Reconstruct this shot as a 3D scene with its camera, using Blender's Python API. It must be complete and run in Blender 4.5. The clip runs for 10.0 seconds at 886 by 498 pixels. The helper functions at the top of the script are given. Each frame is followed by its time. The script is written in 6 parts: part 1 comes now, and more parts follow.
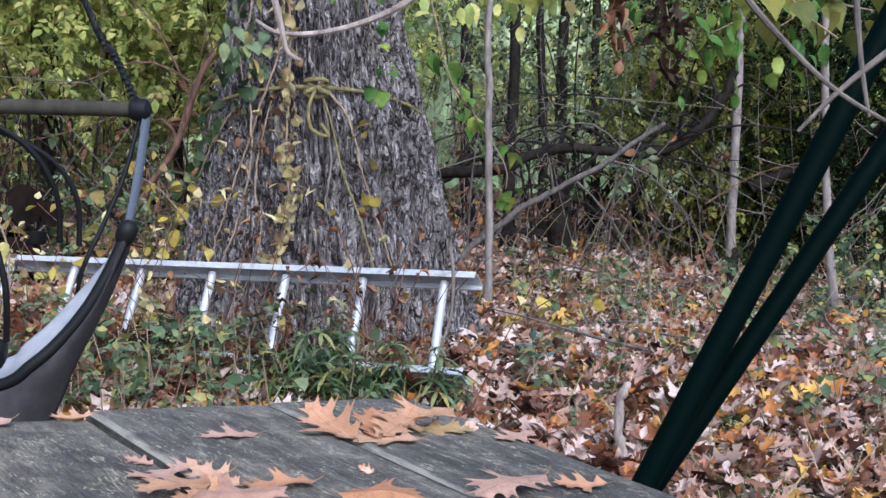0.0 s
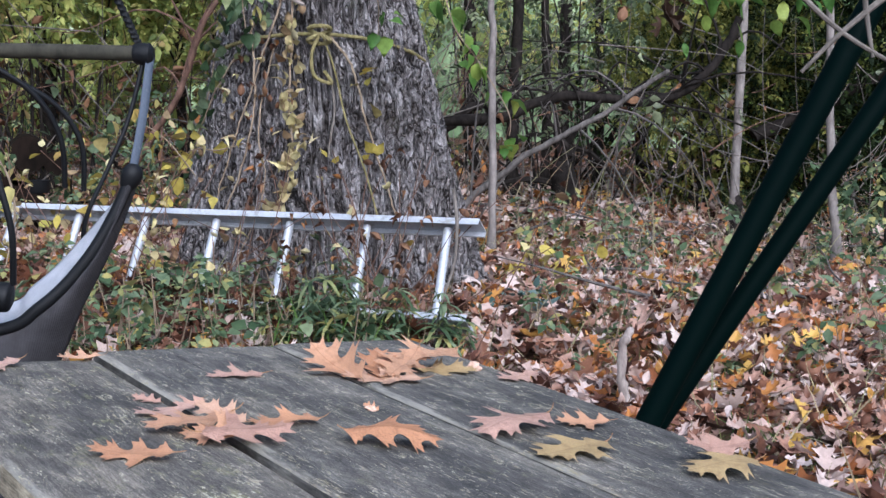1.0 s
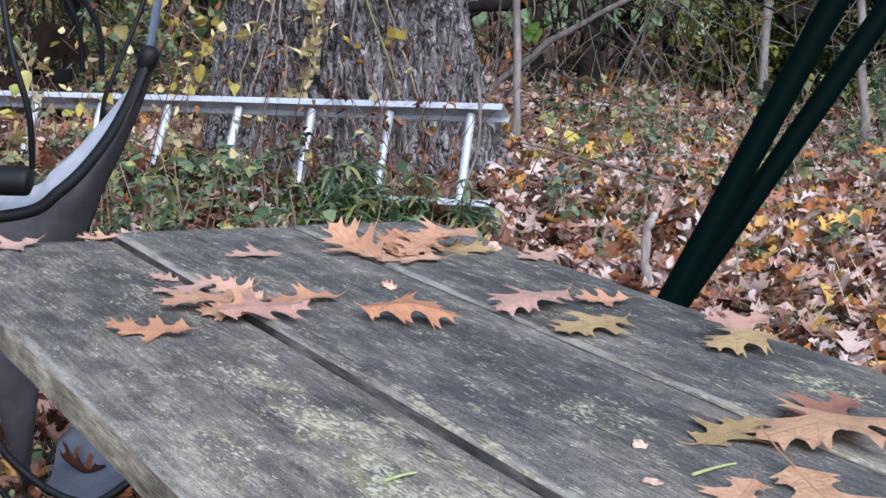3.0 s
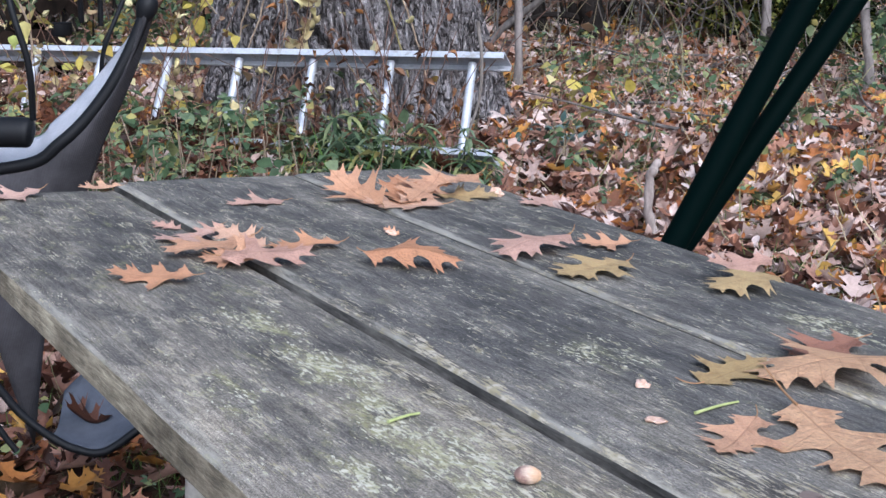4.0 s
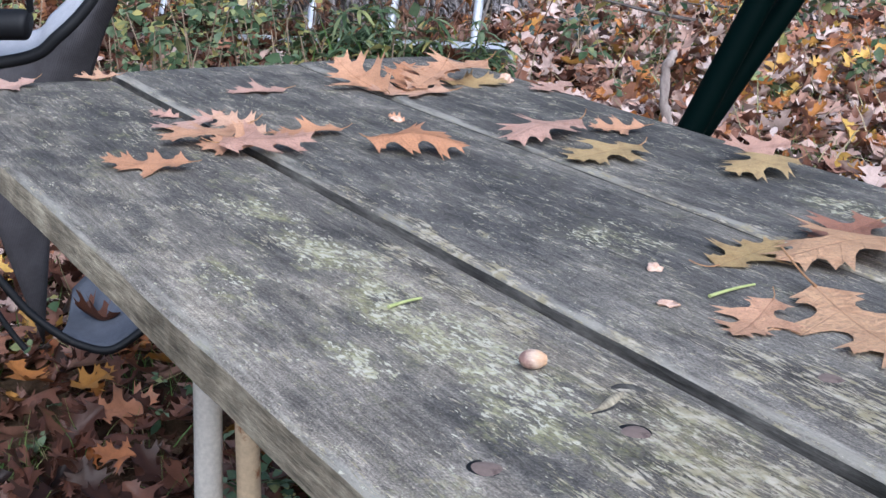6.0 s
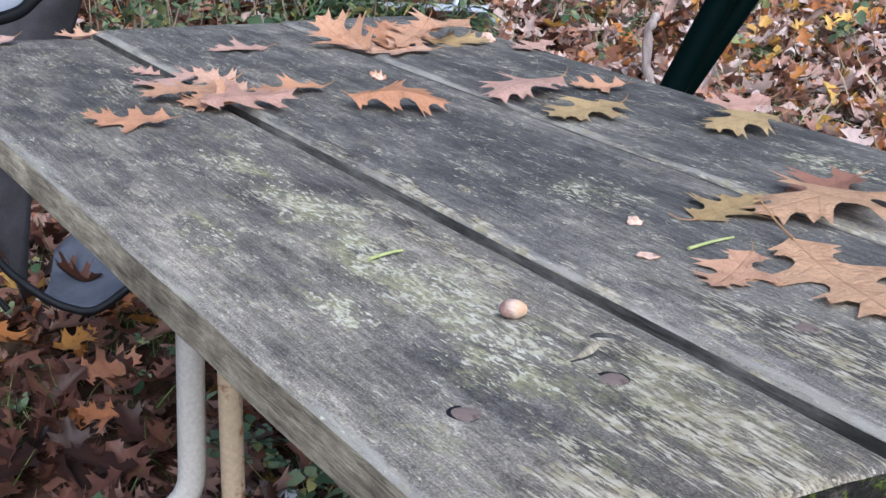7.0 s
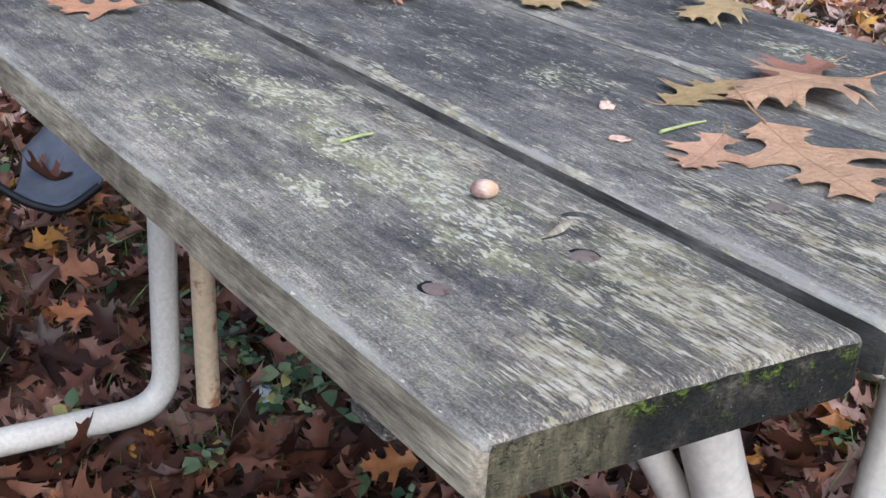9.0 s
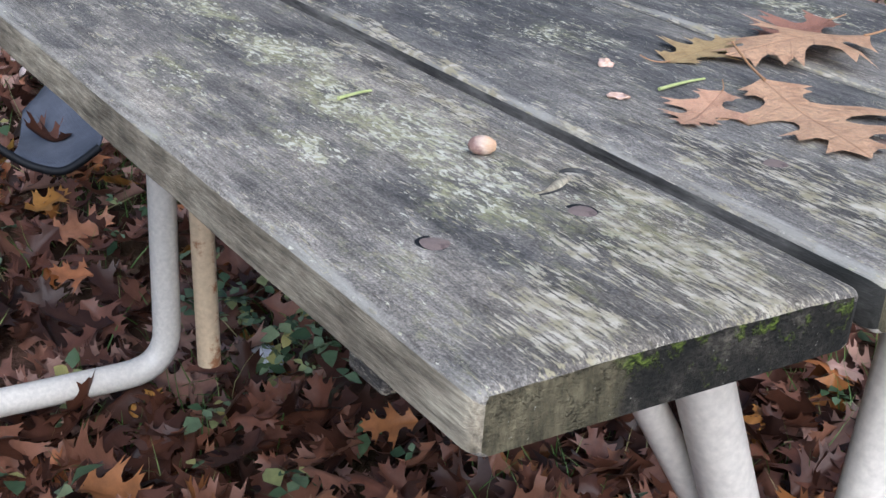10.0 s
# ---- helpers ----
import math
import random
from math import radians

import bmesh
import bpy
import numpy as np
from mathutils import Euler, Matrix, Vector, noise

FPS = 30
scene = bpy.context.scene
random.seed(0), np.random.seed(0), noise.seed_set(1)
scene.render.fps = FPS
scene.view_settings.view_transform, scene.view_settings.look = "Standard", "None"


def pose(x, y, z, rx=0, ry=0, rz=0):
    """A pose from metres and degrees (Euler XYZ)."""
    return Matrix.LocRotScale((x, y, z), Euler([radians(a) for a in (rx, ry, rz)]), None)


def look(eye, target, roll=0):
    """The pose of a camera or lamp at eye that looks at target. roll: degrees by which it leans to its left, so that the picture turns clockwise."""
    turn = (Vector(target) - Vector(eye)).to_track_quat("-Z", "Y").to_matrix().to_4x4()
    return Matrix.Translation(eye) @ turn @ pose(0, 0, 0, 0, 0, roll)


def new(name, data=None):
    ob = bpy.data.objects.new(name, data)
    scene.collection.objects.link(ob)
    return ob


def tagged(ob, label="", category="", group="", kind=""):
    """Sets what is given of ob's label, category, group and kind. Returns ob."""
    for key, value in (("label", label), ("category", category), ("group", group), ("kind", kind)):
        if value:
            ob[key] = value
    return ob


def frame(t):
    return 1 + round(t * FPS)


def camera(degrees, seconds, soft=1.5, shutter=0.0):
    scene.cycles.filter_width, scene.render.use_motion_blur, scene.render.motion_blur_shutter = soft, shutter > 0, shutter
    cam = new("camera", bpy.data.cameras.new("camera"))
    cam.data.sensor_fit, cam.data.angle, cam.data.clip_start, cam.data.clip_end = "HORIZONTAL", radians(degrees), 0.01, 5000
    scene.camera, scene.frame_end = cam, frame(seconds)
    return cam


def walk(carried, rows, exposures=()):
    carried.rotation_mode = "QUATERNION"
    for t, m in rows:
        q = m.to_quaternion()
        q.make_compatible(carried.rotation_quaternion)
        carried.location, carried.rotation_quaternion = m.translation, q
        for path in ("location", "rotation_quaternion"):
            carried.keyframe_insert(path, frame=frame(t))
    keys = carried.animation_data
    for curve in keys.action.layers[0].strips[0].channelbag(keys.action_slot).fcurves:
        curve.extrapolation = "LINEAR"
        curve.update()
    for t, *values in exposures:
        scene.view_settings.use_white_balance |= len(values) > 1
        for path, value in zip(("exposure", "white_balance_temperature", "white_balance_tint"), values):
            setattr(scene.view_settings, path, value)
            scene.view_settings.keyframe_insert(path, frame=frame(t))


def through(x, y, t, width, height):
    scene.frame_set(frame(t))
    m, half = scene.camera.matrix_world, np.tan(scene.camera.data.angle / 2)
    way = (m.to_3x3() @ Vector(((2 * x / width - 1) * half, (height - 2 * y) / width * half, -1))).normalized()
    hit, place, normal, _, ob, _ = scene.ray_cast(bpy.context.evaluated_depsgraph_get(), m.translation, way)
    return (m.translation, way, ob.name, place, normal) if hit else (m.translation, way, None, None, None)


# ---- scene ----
from mathutils.geometry import delaunay_2d_cdt

cam = camera(36.5, 10.0)
PATH = [
    (0, (0.0000, 0.0000, 1.1260), (-0.0102, 1.9966, 1.0094), -0.11),
    (0.5, (-0.0011, -0.0100, 1.1221), (-0.0100, 1.9851, 0.9823), -0.41),
    (1, (-0.0004, -0.0103, 1.1140), (-0.0160, 1.9806, 0.9237), -0.22),
    (1.5, (0.0016, -0.0014, 1.1058), (-0.0318, 1.9843, 0.8697), -0.44),
    (2, (0.0041, 0.0066, 1.0985), (-0.0383, 1.9858, 0.8142), -0.45),
    (2.5, (0.0079, 0.0043, 1.0982), (-0.0465, 1.9775, 0.7766), -0.47),
    (4, (0.0117, 0.0025, 1.0878), (-0.0503, 1.9567, 0.6667), -1.31),
    (4.5, (0.0115, 0.0039, 1.0818), (-0.0684, 1.9461, 0.6110), -1.74),
    (5, (0.0185, 0.0413, 1.0692), (-0.0738, 1.9725, 0.5574), -1.97),
    (5.5, (0.0198, 0.0459, 1.0640), (-0.0731, 1.9697, 0.5249), -2.09),
    (7, (0.0220, 0.0373, 1.0528), (-0.0433, 1.9403, 0.4409), -1.95),
    (7.5, (0.0209, 0.0345, 1.0469), (-0.0256, 1.9286, 0.4062), -1.78),
    (8, (0.0214, 0.0351, 1.0428), (-0.0181, 1.9158, 0.3637), -1.52),
    (8.5, (0.0223, 0.0334, 1.0407), (-0.0125, 1.9006, 0.3249), -1.76),
    (9, (0.0235, 0.0345, 1.0356), (-0.0066, 1.8909, 0.2922), -1.79),
    (9.5, (0.0248, 0.0342, 1.0345), (-0.0124, 1.8793, 0.2636), -1.82),
    (10, (0.0253, 0.0311, 1.0314), (-0.0077, 1.8671, 0.2390), -1.85),
]
walk(cam, [(t, look(eye, target, roll)) for t, eye, target, roll in PATH], [(0, 0.83, 5380, 10), (10, 0.83, 5380, 10)])

# ---- light ----
world = bpy.data.worlds.new("overcast_sky")
scene.world = world
world.use_nodes = True
wn = world.node_tree.nodes
sky = wn.new("ShaderNodeTexSky")
sky.sky_type = "NISHITA"
sky.sun_disc = False
sky.sun_elevation, sky.sun_rotation = radians(37), radians(162)
sky.dust_density, sky.air_density = 4.0, 1.0
wn["Background"].inputs["Strength"].default_value = 0.10
world.node_tree.links.new(sky.outputs[0], wn["Background"].inputs["Color"])
sun_data = bpy.data.lights.new("sun", "SUN")
sun_data.energy, sun_data.angle, sun_data.color = 2.6, radians(65), (1.0, 0.97, 0.95)
sun = new("sun", sun_data)
sun.matrix_world = look((4, -8, 9.5), (0, 4, 0))


# ---- small tools ----
RNG = np.random.default_rng(7)


def lattice(ix, iy, iz):
    n = (ix * 374761393 + iy * 668265263 + iz * 2147483647 + 1013904223).astype(np.int64)
    n = (n ^ (n >> 13)) * 1274126177
    n = n ^ (n >> 16)
    return (n & 0xFFFF) / 65535.0


def vnoise(x, y, z):
    x, y, z = np.broadcast_arrays(np.asarray(x, float), np.asarray(y, float), np.asarray(z, float))
    x0, y0, z0 = np.floor(x).astype(np.int64), np.floor(y).astype(np.int64), np.floor(z).astype(np.int64)
    fx, fy, fz = x - x0, y - y0, z - z0
    fx, fy, fz = [f * f * (3 - 2 * f) for f in (fx, fy, fz)]
    total = 0
    for dx in (0, 1):
        for dy in (0, 1):
            for dz in (0, 1):
                w = (fx if dx else 1 - fx) * (fy if dy else 1 - fy) * (fz if dz else 1 - fz)
                total = total + w * lattice(x0 + dx, y0 + dy, z0 + dz)
    return total


def fbm(x, y, z, octaves=4):
    total, amp, norm = 0, 1.0, 0
    for k in range(octaves):
        total = total + amp * vnoise(x * 2 ** k + 11 * k, y * 2 ** k + 5 * k, z * 2 ** k)
        norm += amp
        amp *= 0.5
    return total / norm


class Shape:
    """Collects vertices and faces for one mesh."""

    def __init__(self):
        self.v, self.f, self.n = [], [], 0

    def add(self, verts, faces):
        self.v.append(np.asarray(verts, float))
        self.f.extend([tuple(i + self.n for i in f) for f in faces])
        self.n += len(verts)
        return self

    def tube(self, points, radius, sides=10, caps=True):
        p = np.asarray(points, float)
        r = np.broadcast_to(np.asarray(radius, float), (len(p),))
        d = np.gradient(p, axis=0)
        d /= np.linalg.norm(d, axis=1)[:, None] + 1e-9
        ref = np.array([0.0, 0.0, 1.0]) if abs(d[0][2]) < 0.9 else np.array([1.0, 0.0, 0.0])
        rings = []
        for i in range(len(p)):
            a = np.cross(d[i], ref)
            a /= np.linalg.norm(a) + 1e-9
            b = np.cross(d[i], a)
            ref = np.cross(a, d[i])
            ang = np.linspace(0, 2 * np.pi, sides, endpoint=False)
            rings.append(p[i] + r[i] * (np.cos(ang)[:, None] * a + np.sin(ang)[:, None] * b))
        verts = np.concatenate(rings)
        faces = []
        for i in range(len(p) - 1):
            for j in range(sides):
                k = (j + 1) % sides
                faces.append((i * sides + j, i * sides + k, (i + 1) * sides + k, (i + 1) * sides + j))
        if caps:
            faces.append(tuple(range(sides)))
            faces.append(tuple((len(p) - 1) * sides + j for j in reversed(range(sides))))
        return self.add(verts, faces)

    def box(self, lo, hi):
        (x0, y0, z0), (x1, y1, z1) = lo, hi
        v = [(x0, y0, z0), (x1, y0, z0), (x1, y1, z0), (x0, y1, z0), (x0, y0, z1), (x1, y0, z1), (x1, y1, z1), (x0, y1, z1)]
        return self.add(v, [(0, 3, 2, 1), (4, 5, 6, 7), (0, 1, 5, 4), (1, 2, 6, 5), (2, 3, 7, 6), (3, 0, 4, 7)])

    def mesh(self, name, smooth=True):
        me = bpy.data.meshes.new(name)
        me.from_pydata(np.concatenate(self.v).tolist(), [], self.f)
        me.update()
        if smooth:
            me.shade_smooth()
            me.set_sharp_from_angle(angle=radians(50))
        return me


def part(name, data, material, parent=None, label="", smooth=True, bevel=0.0):
    """One mesh object under a thing or a part."""
    if isinstance(data, Shape):
        data = data.mesh(name, smooth)
    if isinstance(data, bmesh.types.BMesh):
        me = bpy.data.meshes.new(name)
        data.to_mesh(me)
        data.free()
        data = me
    if not data.materials:
        data.materials.append(material)
    ob = new(name, data)
    ob.parent = parent
    if label:
        ob["label"] = label
    if bevel:
        m = ob.modifiers.new("bevel", "BEVEL")
        m.width, m.segments, m.limit_method = bevel, 2, "ANGLE"
    return ob


def thing(name, label, category, group="", m=None):
    ob = new(name)
    ob.empty_display_size = 0.1
    if m is not None:
        ob.matrix_world = m
    return tagged(ob, label, category, group)


def rotations(yaw, pitch, roll):
    cy, sy, cp, sp, cr, sr = np.cos(yaw), np.sin(yaw), np.cos(pitch), np.sin(pitch), np.cos(roll), np.sin(roll)
    R = np.empty((len(yaw), 3, 3))
    R[:, 0, 0], R[:, 0, 1], R[:, 0, 2] = cy * cr - sy * sp * sr, -sy * cp, cy * sr + sy * sp * cr
    R[:, 1, 0], R[:, 1, 1], R[:, 1, 2] = sy * cr + cy * sp * sr, cy * cp, sy * sr - cy * sp * cr
    R[:, 2, 0], R[:, 2, 1], R[:, 2, 2] = -cp * sr, sp, cp * cr
    return R


def scatter(templates, pos, yaw, pitch, roll, size):
    """Many copies of small shapes joined in one Shape-like pair of arrays."""
    pos, size = np.asarray(pos, float), np.asarray(size, float)
    R = rotations(yaw, pitch, roll)
    pick = RNG.integers(0, len(templates), len(pos))
    vs, fs, base = [], [], 0
    for k, (tv, tf) in enumerate(templates):
        idx = np.nonzero(pick == k)[0]
        if not len(idx):
            continue
        v = np.einsum("nij,mj->nmi", R[idx], tv) * size[idx][:, None, None] + pos[idx][:, None, :]
        vs.append(v.reshape(-1, 3))
        tf = np.asarray(tf)
        f = tf[None] + (np.arange(len(idx)) * len(tv))[:, None, None] + base
        fs.append(f.reshape(-1, tf.shape[1]))
        base += len(idx) * len(tv)
    return np.concatenate(vs), np.concatenate(fs)


def quick_mesh(name, v, f, smooth=False):
    """v: n x 3, f: m x 3 or m x 4."""
    me = bpy.data.meshes.new(name)
    k = f.shape[1]
    me.vertices.add(len(v))
    me.vertices.foreach_set("co", v.astype(np.float32).ravel())
    me.loops.add(f.size)
    me.loops.foreach_set("vertex_index", f.astype(np.int32).ravel())
    me.polygons.add(len(f))
    me.polygons.foreach_set("loop_start", np.arange(0, f.size, k, dtype=np.int32))
    me.update(calc_edges=True)
    me.validate()
    if smooth:
        me.shade_smooth()
    return me


# ---- materials ----
class Nodes:
    def __init__(self, name):
        self.mat = bpy.data.materials.new(name)
        self.mat.use_nodes = True
        self.t = self.mat.node_tree
        self.bsdf = self.t.nodes["Principled BSDF"]
        self.out = self.t.nodes["Material Output"]

    def put(self, socket, value):
        if isinstance(value, bpy.types.NodeSocket):
            self.t.links.new(value, socket)
        elif value is not None:
            socket.default_value = value

    def coord(self, kind="Object"):
        return self.t.nodes.new("ShaderNodeTexCoord").outputs[kind]

    def mapped(self, vec, scale=(1, 1, 1), loc=(0, 0, 0)):
        n = self.t.nodes.new("ShaderNodeMapping")
        self.put(n.inputs["Vector"], vec)
        n.inputs["Scale"].default_value = scale
        self.put(n.inputs["Location"], loc)
        return n.outputs[0]

    def noise(self, vec, scale, detail=4.0, rough=0.55, distort=0.0):
        n = self.t.nodes.new("ShaderNodeTexNoise")
        self.put(n.inputs["Vector"], vec)
        n.inputs["Scale"].default_value = scale
        n.inputs["Detail"].default_value = detail
        n.inputs["Roughness"].default_value = rough
        n.inputs["Distortion"].default_value = distort
        return n.outputs["Fac"]

    def ramp(self, fac, *stops):
        n = self.t.nodes.new("ShaderNodeValToRGB")
        self.put(n.inputs[0], fac)
        e = n.color_ramp.elements
        while len(e) < len(stops):
            e.new(0.5)
        for el, (p, c) in zip(e, stops):
            el.position = p
            el.color = (*c, 1) if isinstance(c, tuple) else (c, c, c, 1)
        return n.outputs[0]

    def math(self, op, a, b=0.0, clamp=False):
        n = self.t.nodes.new("ShaderNodeMath")
        n.operation, n.use_clamp = op, clamp
        self.put(n.inputs[0], a)
        self.put(n.inputs[1], b)
        return n.outputs[0]

    def mix(self, fac, a, b, blend="MIX"):
        n = self.t.nodes.new("ShaderNodeMix")
        n.data_type, n.blend_type = "RGBA", blend
        self.put(n.inputs[0], fac)
        self.put(n.inputs[6], (*a, 1) if isinstance(a, tuple) else a)
        self.put(n.inputs[7], (*b, 1) if isinstance(b, tuple) else b)
        return n.outputs[2]

    def island(self):
        return self.t.nodes.new("ShaderNodeNewGeometry").outputs["Random Per Island"]

    def each(self):
        return self.t.nodes.new("ShaderNodeObjectInfo").outputs["Random"]

    def bump(self, height, strength=0.4, distance=0.01):
        n = self.t.nodes.new("ShaderNodeBump")
        self.put(n.inputs["Height"], height)
        n.inputs["Strength"].default_value = strength
        n.inputs["Distance"].default_value = distance
        self.put(self.bsdf.inputs["Normal"], n.outputs[0])

    def done(self, color, rough=0.7, metal=0.0, spec=None, through=0.0):
        b = self.bsdf
        self.put(b.inputs["Base Color"], (*color, 1) if isinstance(color, tuple) else color)
        self.put(b.inputs["Roughness"], rough)
        b.inputs["Metallic"].default_value = metal
        if spec is not None:
            b.inputs["Specular IOR Level"].default_value = spec
        if through:
            tr = self.t.nodes.new("ShaderNodeBsdfTranslucent")
            self.put(tr.inputs["Color"], (*color, 1) if isinstance(color, tuple) else color)
            mx = self.t.nodes.new("ShaderNodeMixShader")
            mx.inputs[0].default_value = through
            self.t.links.new(b.outputs[0], mx.inputs[1])
            self.t.links.new(tr.outputs[0], mx.inputs[2])
            self.t.links.new(mx.outputs[0], self.out.inputs[0])
        return self.mat


def leaf_mat(name, stops, rough=0.6, through=0.25, speck=0.5, spec=0.22):
    n = Nodes(name)
    c = n.coord()
    base = n.ramp(n.island(), *stops)
    spots = n.ramp(n.noise(c, 45, 4, 0.7), (0.35, 0.45), (0.6, 1.0))
    col = n.mix(speck, base, n.mix(1.0, base, spots, "MULTIPLY"))
    n.bump(n.noise(c, 90, 3), 0.3, 0.003)
    return n.done(col, rough, spec=spec, through=through)


def blob(n, x, y, cx, cy, rx, ry):
    """1 at a spot of a plank, falling to 0 at its oval border."""
    a = n.math("POWER", n.math("ABSOLUTE", n.math("DIVIDE", n.math("SUBTRACT", x, cx), rx)), 2.0)
    b = n.math("POWER", n.math("ABSOLUTE", n.math("DIVIDE", n.math("SUBTRACT", y, cy), ry)), 2.0)
    return n.math("SUBTRACT", 1.0, n.math("ADD", a, b), True)


def any_of(n, values):
    out = values[0]
    for k in values[1:]:
        out = n.math("MAXIMUM", out, k)
    return out


def wood_table(name, lichen, algae, fibres, green, arris, bleach, tone):
    """Weathered grey boards: lichen, dark algae and bare pale fibres lie in spots (x, y, half width, half length) of a plank."""
    n = Nodes(name)
    c = n.coord()
    shift = n.t.nodes.new("ShaderNodeVectorMath")
    shift.operation = "ADD"
    n.put(shift.inputs[0], c)
    comb = n.t.nodes.new("ShaderNodeCombineXYZ")
    for k in range(3):
        n.put(comb.inputs[k], n.math("MULTIPLY", n.each(), 7.0 + 3 * k))
    n.put(shift.inputs[1], comb.outputs[0])
    v = shift.outputs[0]
    xyz = n.t.nodes.new("ShaderNodeSeparateXYZ")
    n.put(xyz.inputs[0], c)
    drift = n.math("MULTIPLY", n.math("SUBTRACT", n.noise(n.mapped(v, (1, 0.5, 1)), 22, 4, 0.6), 0.5), 0.10)
    x, y = n.math("ADD", xyz.outputs[0], drift), n.math("ADD", xyz.outputs[1], n.math("MULTIPLY", drift, 1.6))
    grain = n.noise(n.mapped(v, (1, 0.05, 1)), 210, 5, 0.65, 0.3)
    fine = n.noise(n.mapped(v, (1, 0.12, 1)), 700, 3, 0.65)
    speck = n.noise(n.mapped(v, (1, 0.6, 1)), 800, 3, 0.7)
    broad = n.noise(n.mapped(v, (1, 0.4, 1)), 8, 6, 0.65)
    patch = n.noise(n.mapped(v, (1, 0.45, 1)), 38, 6, 0.7)
    base = n.ramp(broad, (0.32, (0.100, 0.092, 0.083)), (0.5, (0.162, 0.147, 0.128)), (0.70, (0.265, 0.234, 0.188)))
    col = n.mix(0.6, base, n.ramp(patch, (0.32, 0.5), (0.5, 1.0), (0.68, 1.5)), "MULTIPLY")
    col = n.mix(1.0, col, tone, "MULTIPLY")
    sun_worn = any_of(n, [blob(n, x, y, *q) for q in bleach])
    col = n.mix(n.math("MULTIPLY", sun_worn, 0.7), col, n.mix(1.0, col, (1.75, 1.70, 1.62), "MULTIPLY"))
    # blackish algae
    dark = any_of(n, [blob(n, x, y, *q) for q in algae])
    soot = n.ramp(n.math("ADD", n.math("MULTIPLY", dark, 0.14), n.noise(n.mapped(v, (1, 0.4, 1)), 24, 6, 0.75)), (0.53, 0.0), (0.66, 1.0))
    col = n.mix(n.math("MULTIPLY", soot, 0.62), col, (0.042, 0.042, 0.043))
    col = n.mix(0.65, col, n.ramp(grain, (0.32, 0.5), (0.5, 1.0), (0.66, 1.45)), "MULTIPLY")
    col = n.mix(0.6, col, n.ramp(fine, (0.36, 0.55), (0.62, 1.35)), "MULTIPLY")
    col = n.mix(0.75, col, n.ramp(speck, (0.34, 0.4), (0.5, 0.95), (0.66, 1.75)), "MULTIPLY")
    # pale worn arris
    rim = n.ramp(xyz.outputs[0], (0.0, arris), (0.006, arris * 0.7), (0.016, 0.0))
    worn = n.ramp(n.math("ADD", n.noise(n.mapped(v, (1, 0.1, 1)), 60, 5, 0.7), rim), (0.62, 0.0), (0.78, 1.0))
    col = n.mix(n.math("MULTIPLY", worn, 0.75), col, (0.36, 0.34, 0.29))
    # yellow-green crust, then small pale flakes, thickest in the same spots
    crust = any_of(n, [blob(n, x, y, *q) for q in lichen])
    haze = n.ramp(n.math("ADD", n.noise(n.mapped(v, (1, 0.4, 1)), 46, 6, 0.75), n.math("MULTIPLY", crust, 0.15)), (0.55, 0.0), (0.72, 1.0))
    spot = n.ramp(n.noise(n.mapped(v, (1, 0.5, 1)), 230, 5, 0.75), (0.42, 0.15), (0.56, 1.0))
    col = n.mix(n.math("MULTIPLY", n.math("MULTIPLY", haze, spot), green), col, (0.33, 0.32, 0.155))
    flake = n.math("ADD", n.noise(n.mapped(v, (1, 0.30, 1)), 340, 4, 0.62, 0.2), n.math("MULTIPLY", n.math("SUBTRACT", patch, 0.5), 0.55))
    flake = n.ramp(n.math("ADD", flake, n.math("MULTIPLY", crust, 0.15)), (0.655, 0.0), (0.685, 1.0))
    col = n.mix(n.math("MULTIPLY", flake, 0.88), col, n.ramp(n.noise(v, 120, 2), (0.4, (0.40, 0.38, 0.24)), (0.6, (0.60, 0.575, 0.46))))
    # bare wood fibres at the sawn end
    bare = any_of(n, [blob(n, x, y, *q) for q in fibres])
    col = n.mix(n.math("MULTIPLY", bare, 0.7), col, n.mix(1.0, col, (0.66, 0.63, 0.60), "MULTIPLY"))
    thread = n.math("ADD", n.noise(n.mapped(v, (1, 0.12, 1)), 430, 6, 0.72, 0.15), n.math("MULTIPLY", n.math("SUBTRACT", patch, 0.5), 0.55))
    thread = n.ramp(n.math("ADD", thread, n.math("MULTIPLY", bare, 0.13)), (0.60, 0.0), (0.64, 1.0))
    col = n.mix(n.math("MULTIPLY", thread, 0.85), col, n.ramp(n.noise(v, 90, 3), (0.38, (0.33, 0.29, 0.18)), (0.62, (0.53, 0.475, 0.375))))
    crack = n.ramp(n.noise(n.mapped(v, (1, 0.035, 1)), 80, 3, 0.5, 0.8), (0.235, 0.0), (0.265, 1.0))
    col = n.mix(1.0, col, n.mix(crack, (0.3, 0.3, 0.3), (1.0, 1.0, 1.0)), "MULTIPLY")
    h = n.math("ADD", n.math("MULTIPLY", grain, 0.7), n.math("ADD", n.math("MULTIPLY", crack, 0.8), n.math("ADD", n.math("MULTIPLY", fine, 0.35), n.math("MULTIPLY", speck, 0.4))))
    h = n.math("ADD", h, n.math("MULTIPLY", n.math("ADD", flake, thread), 0.25))
    n.bump(h, 0.8, 0.002)
    return n.done(col, 0.85, spec=0.2)


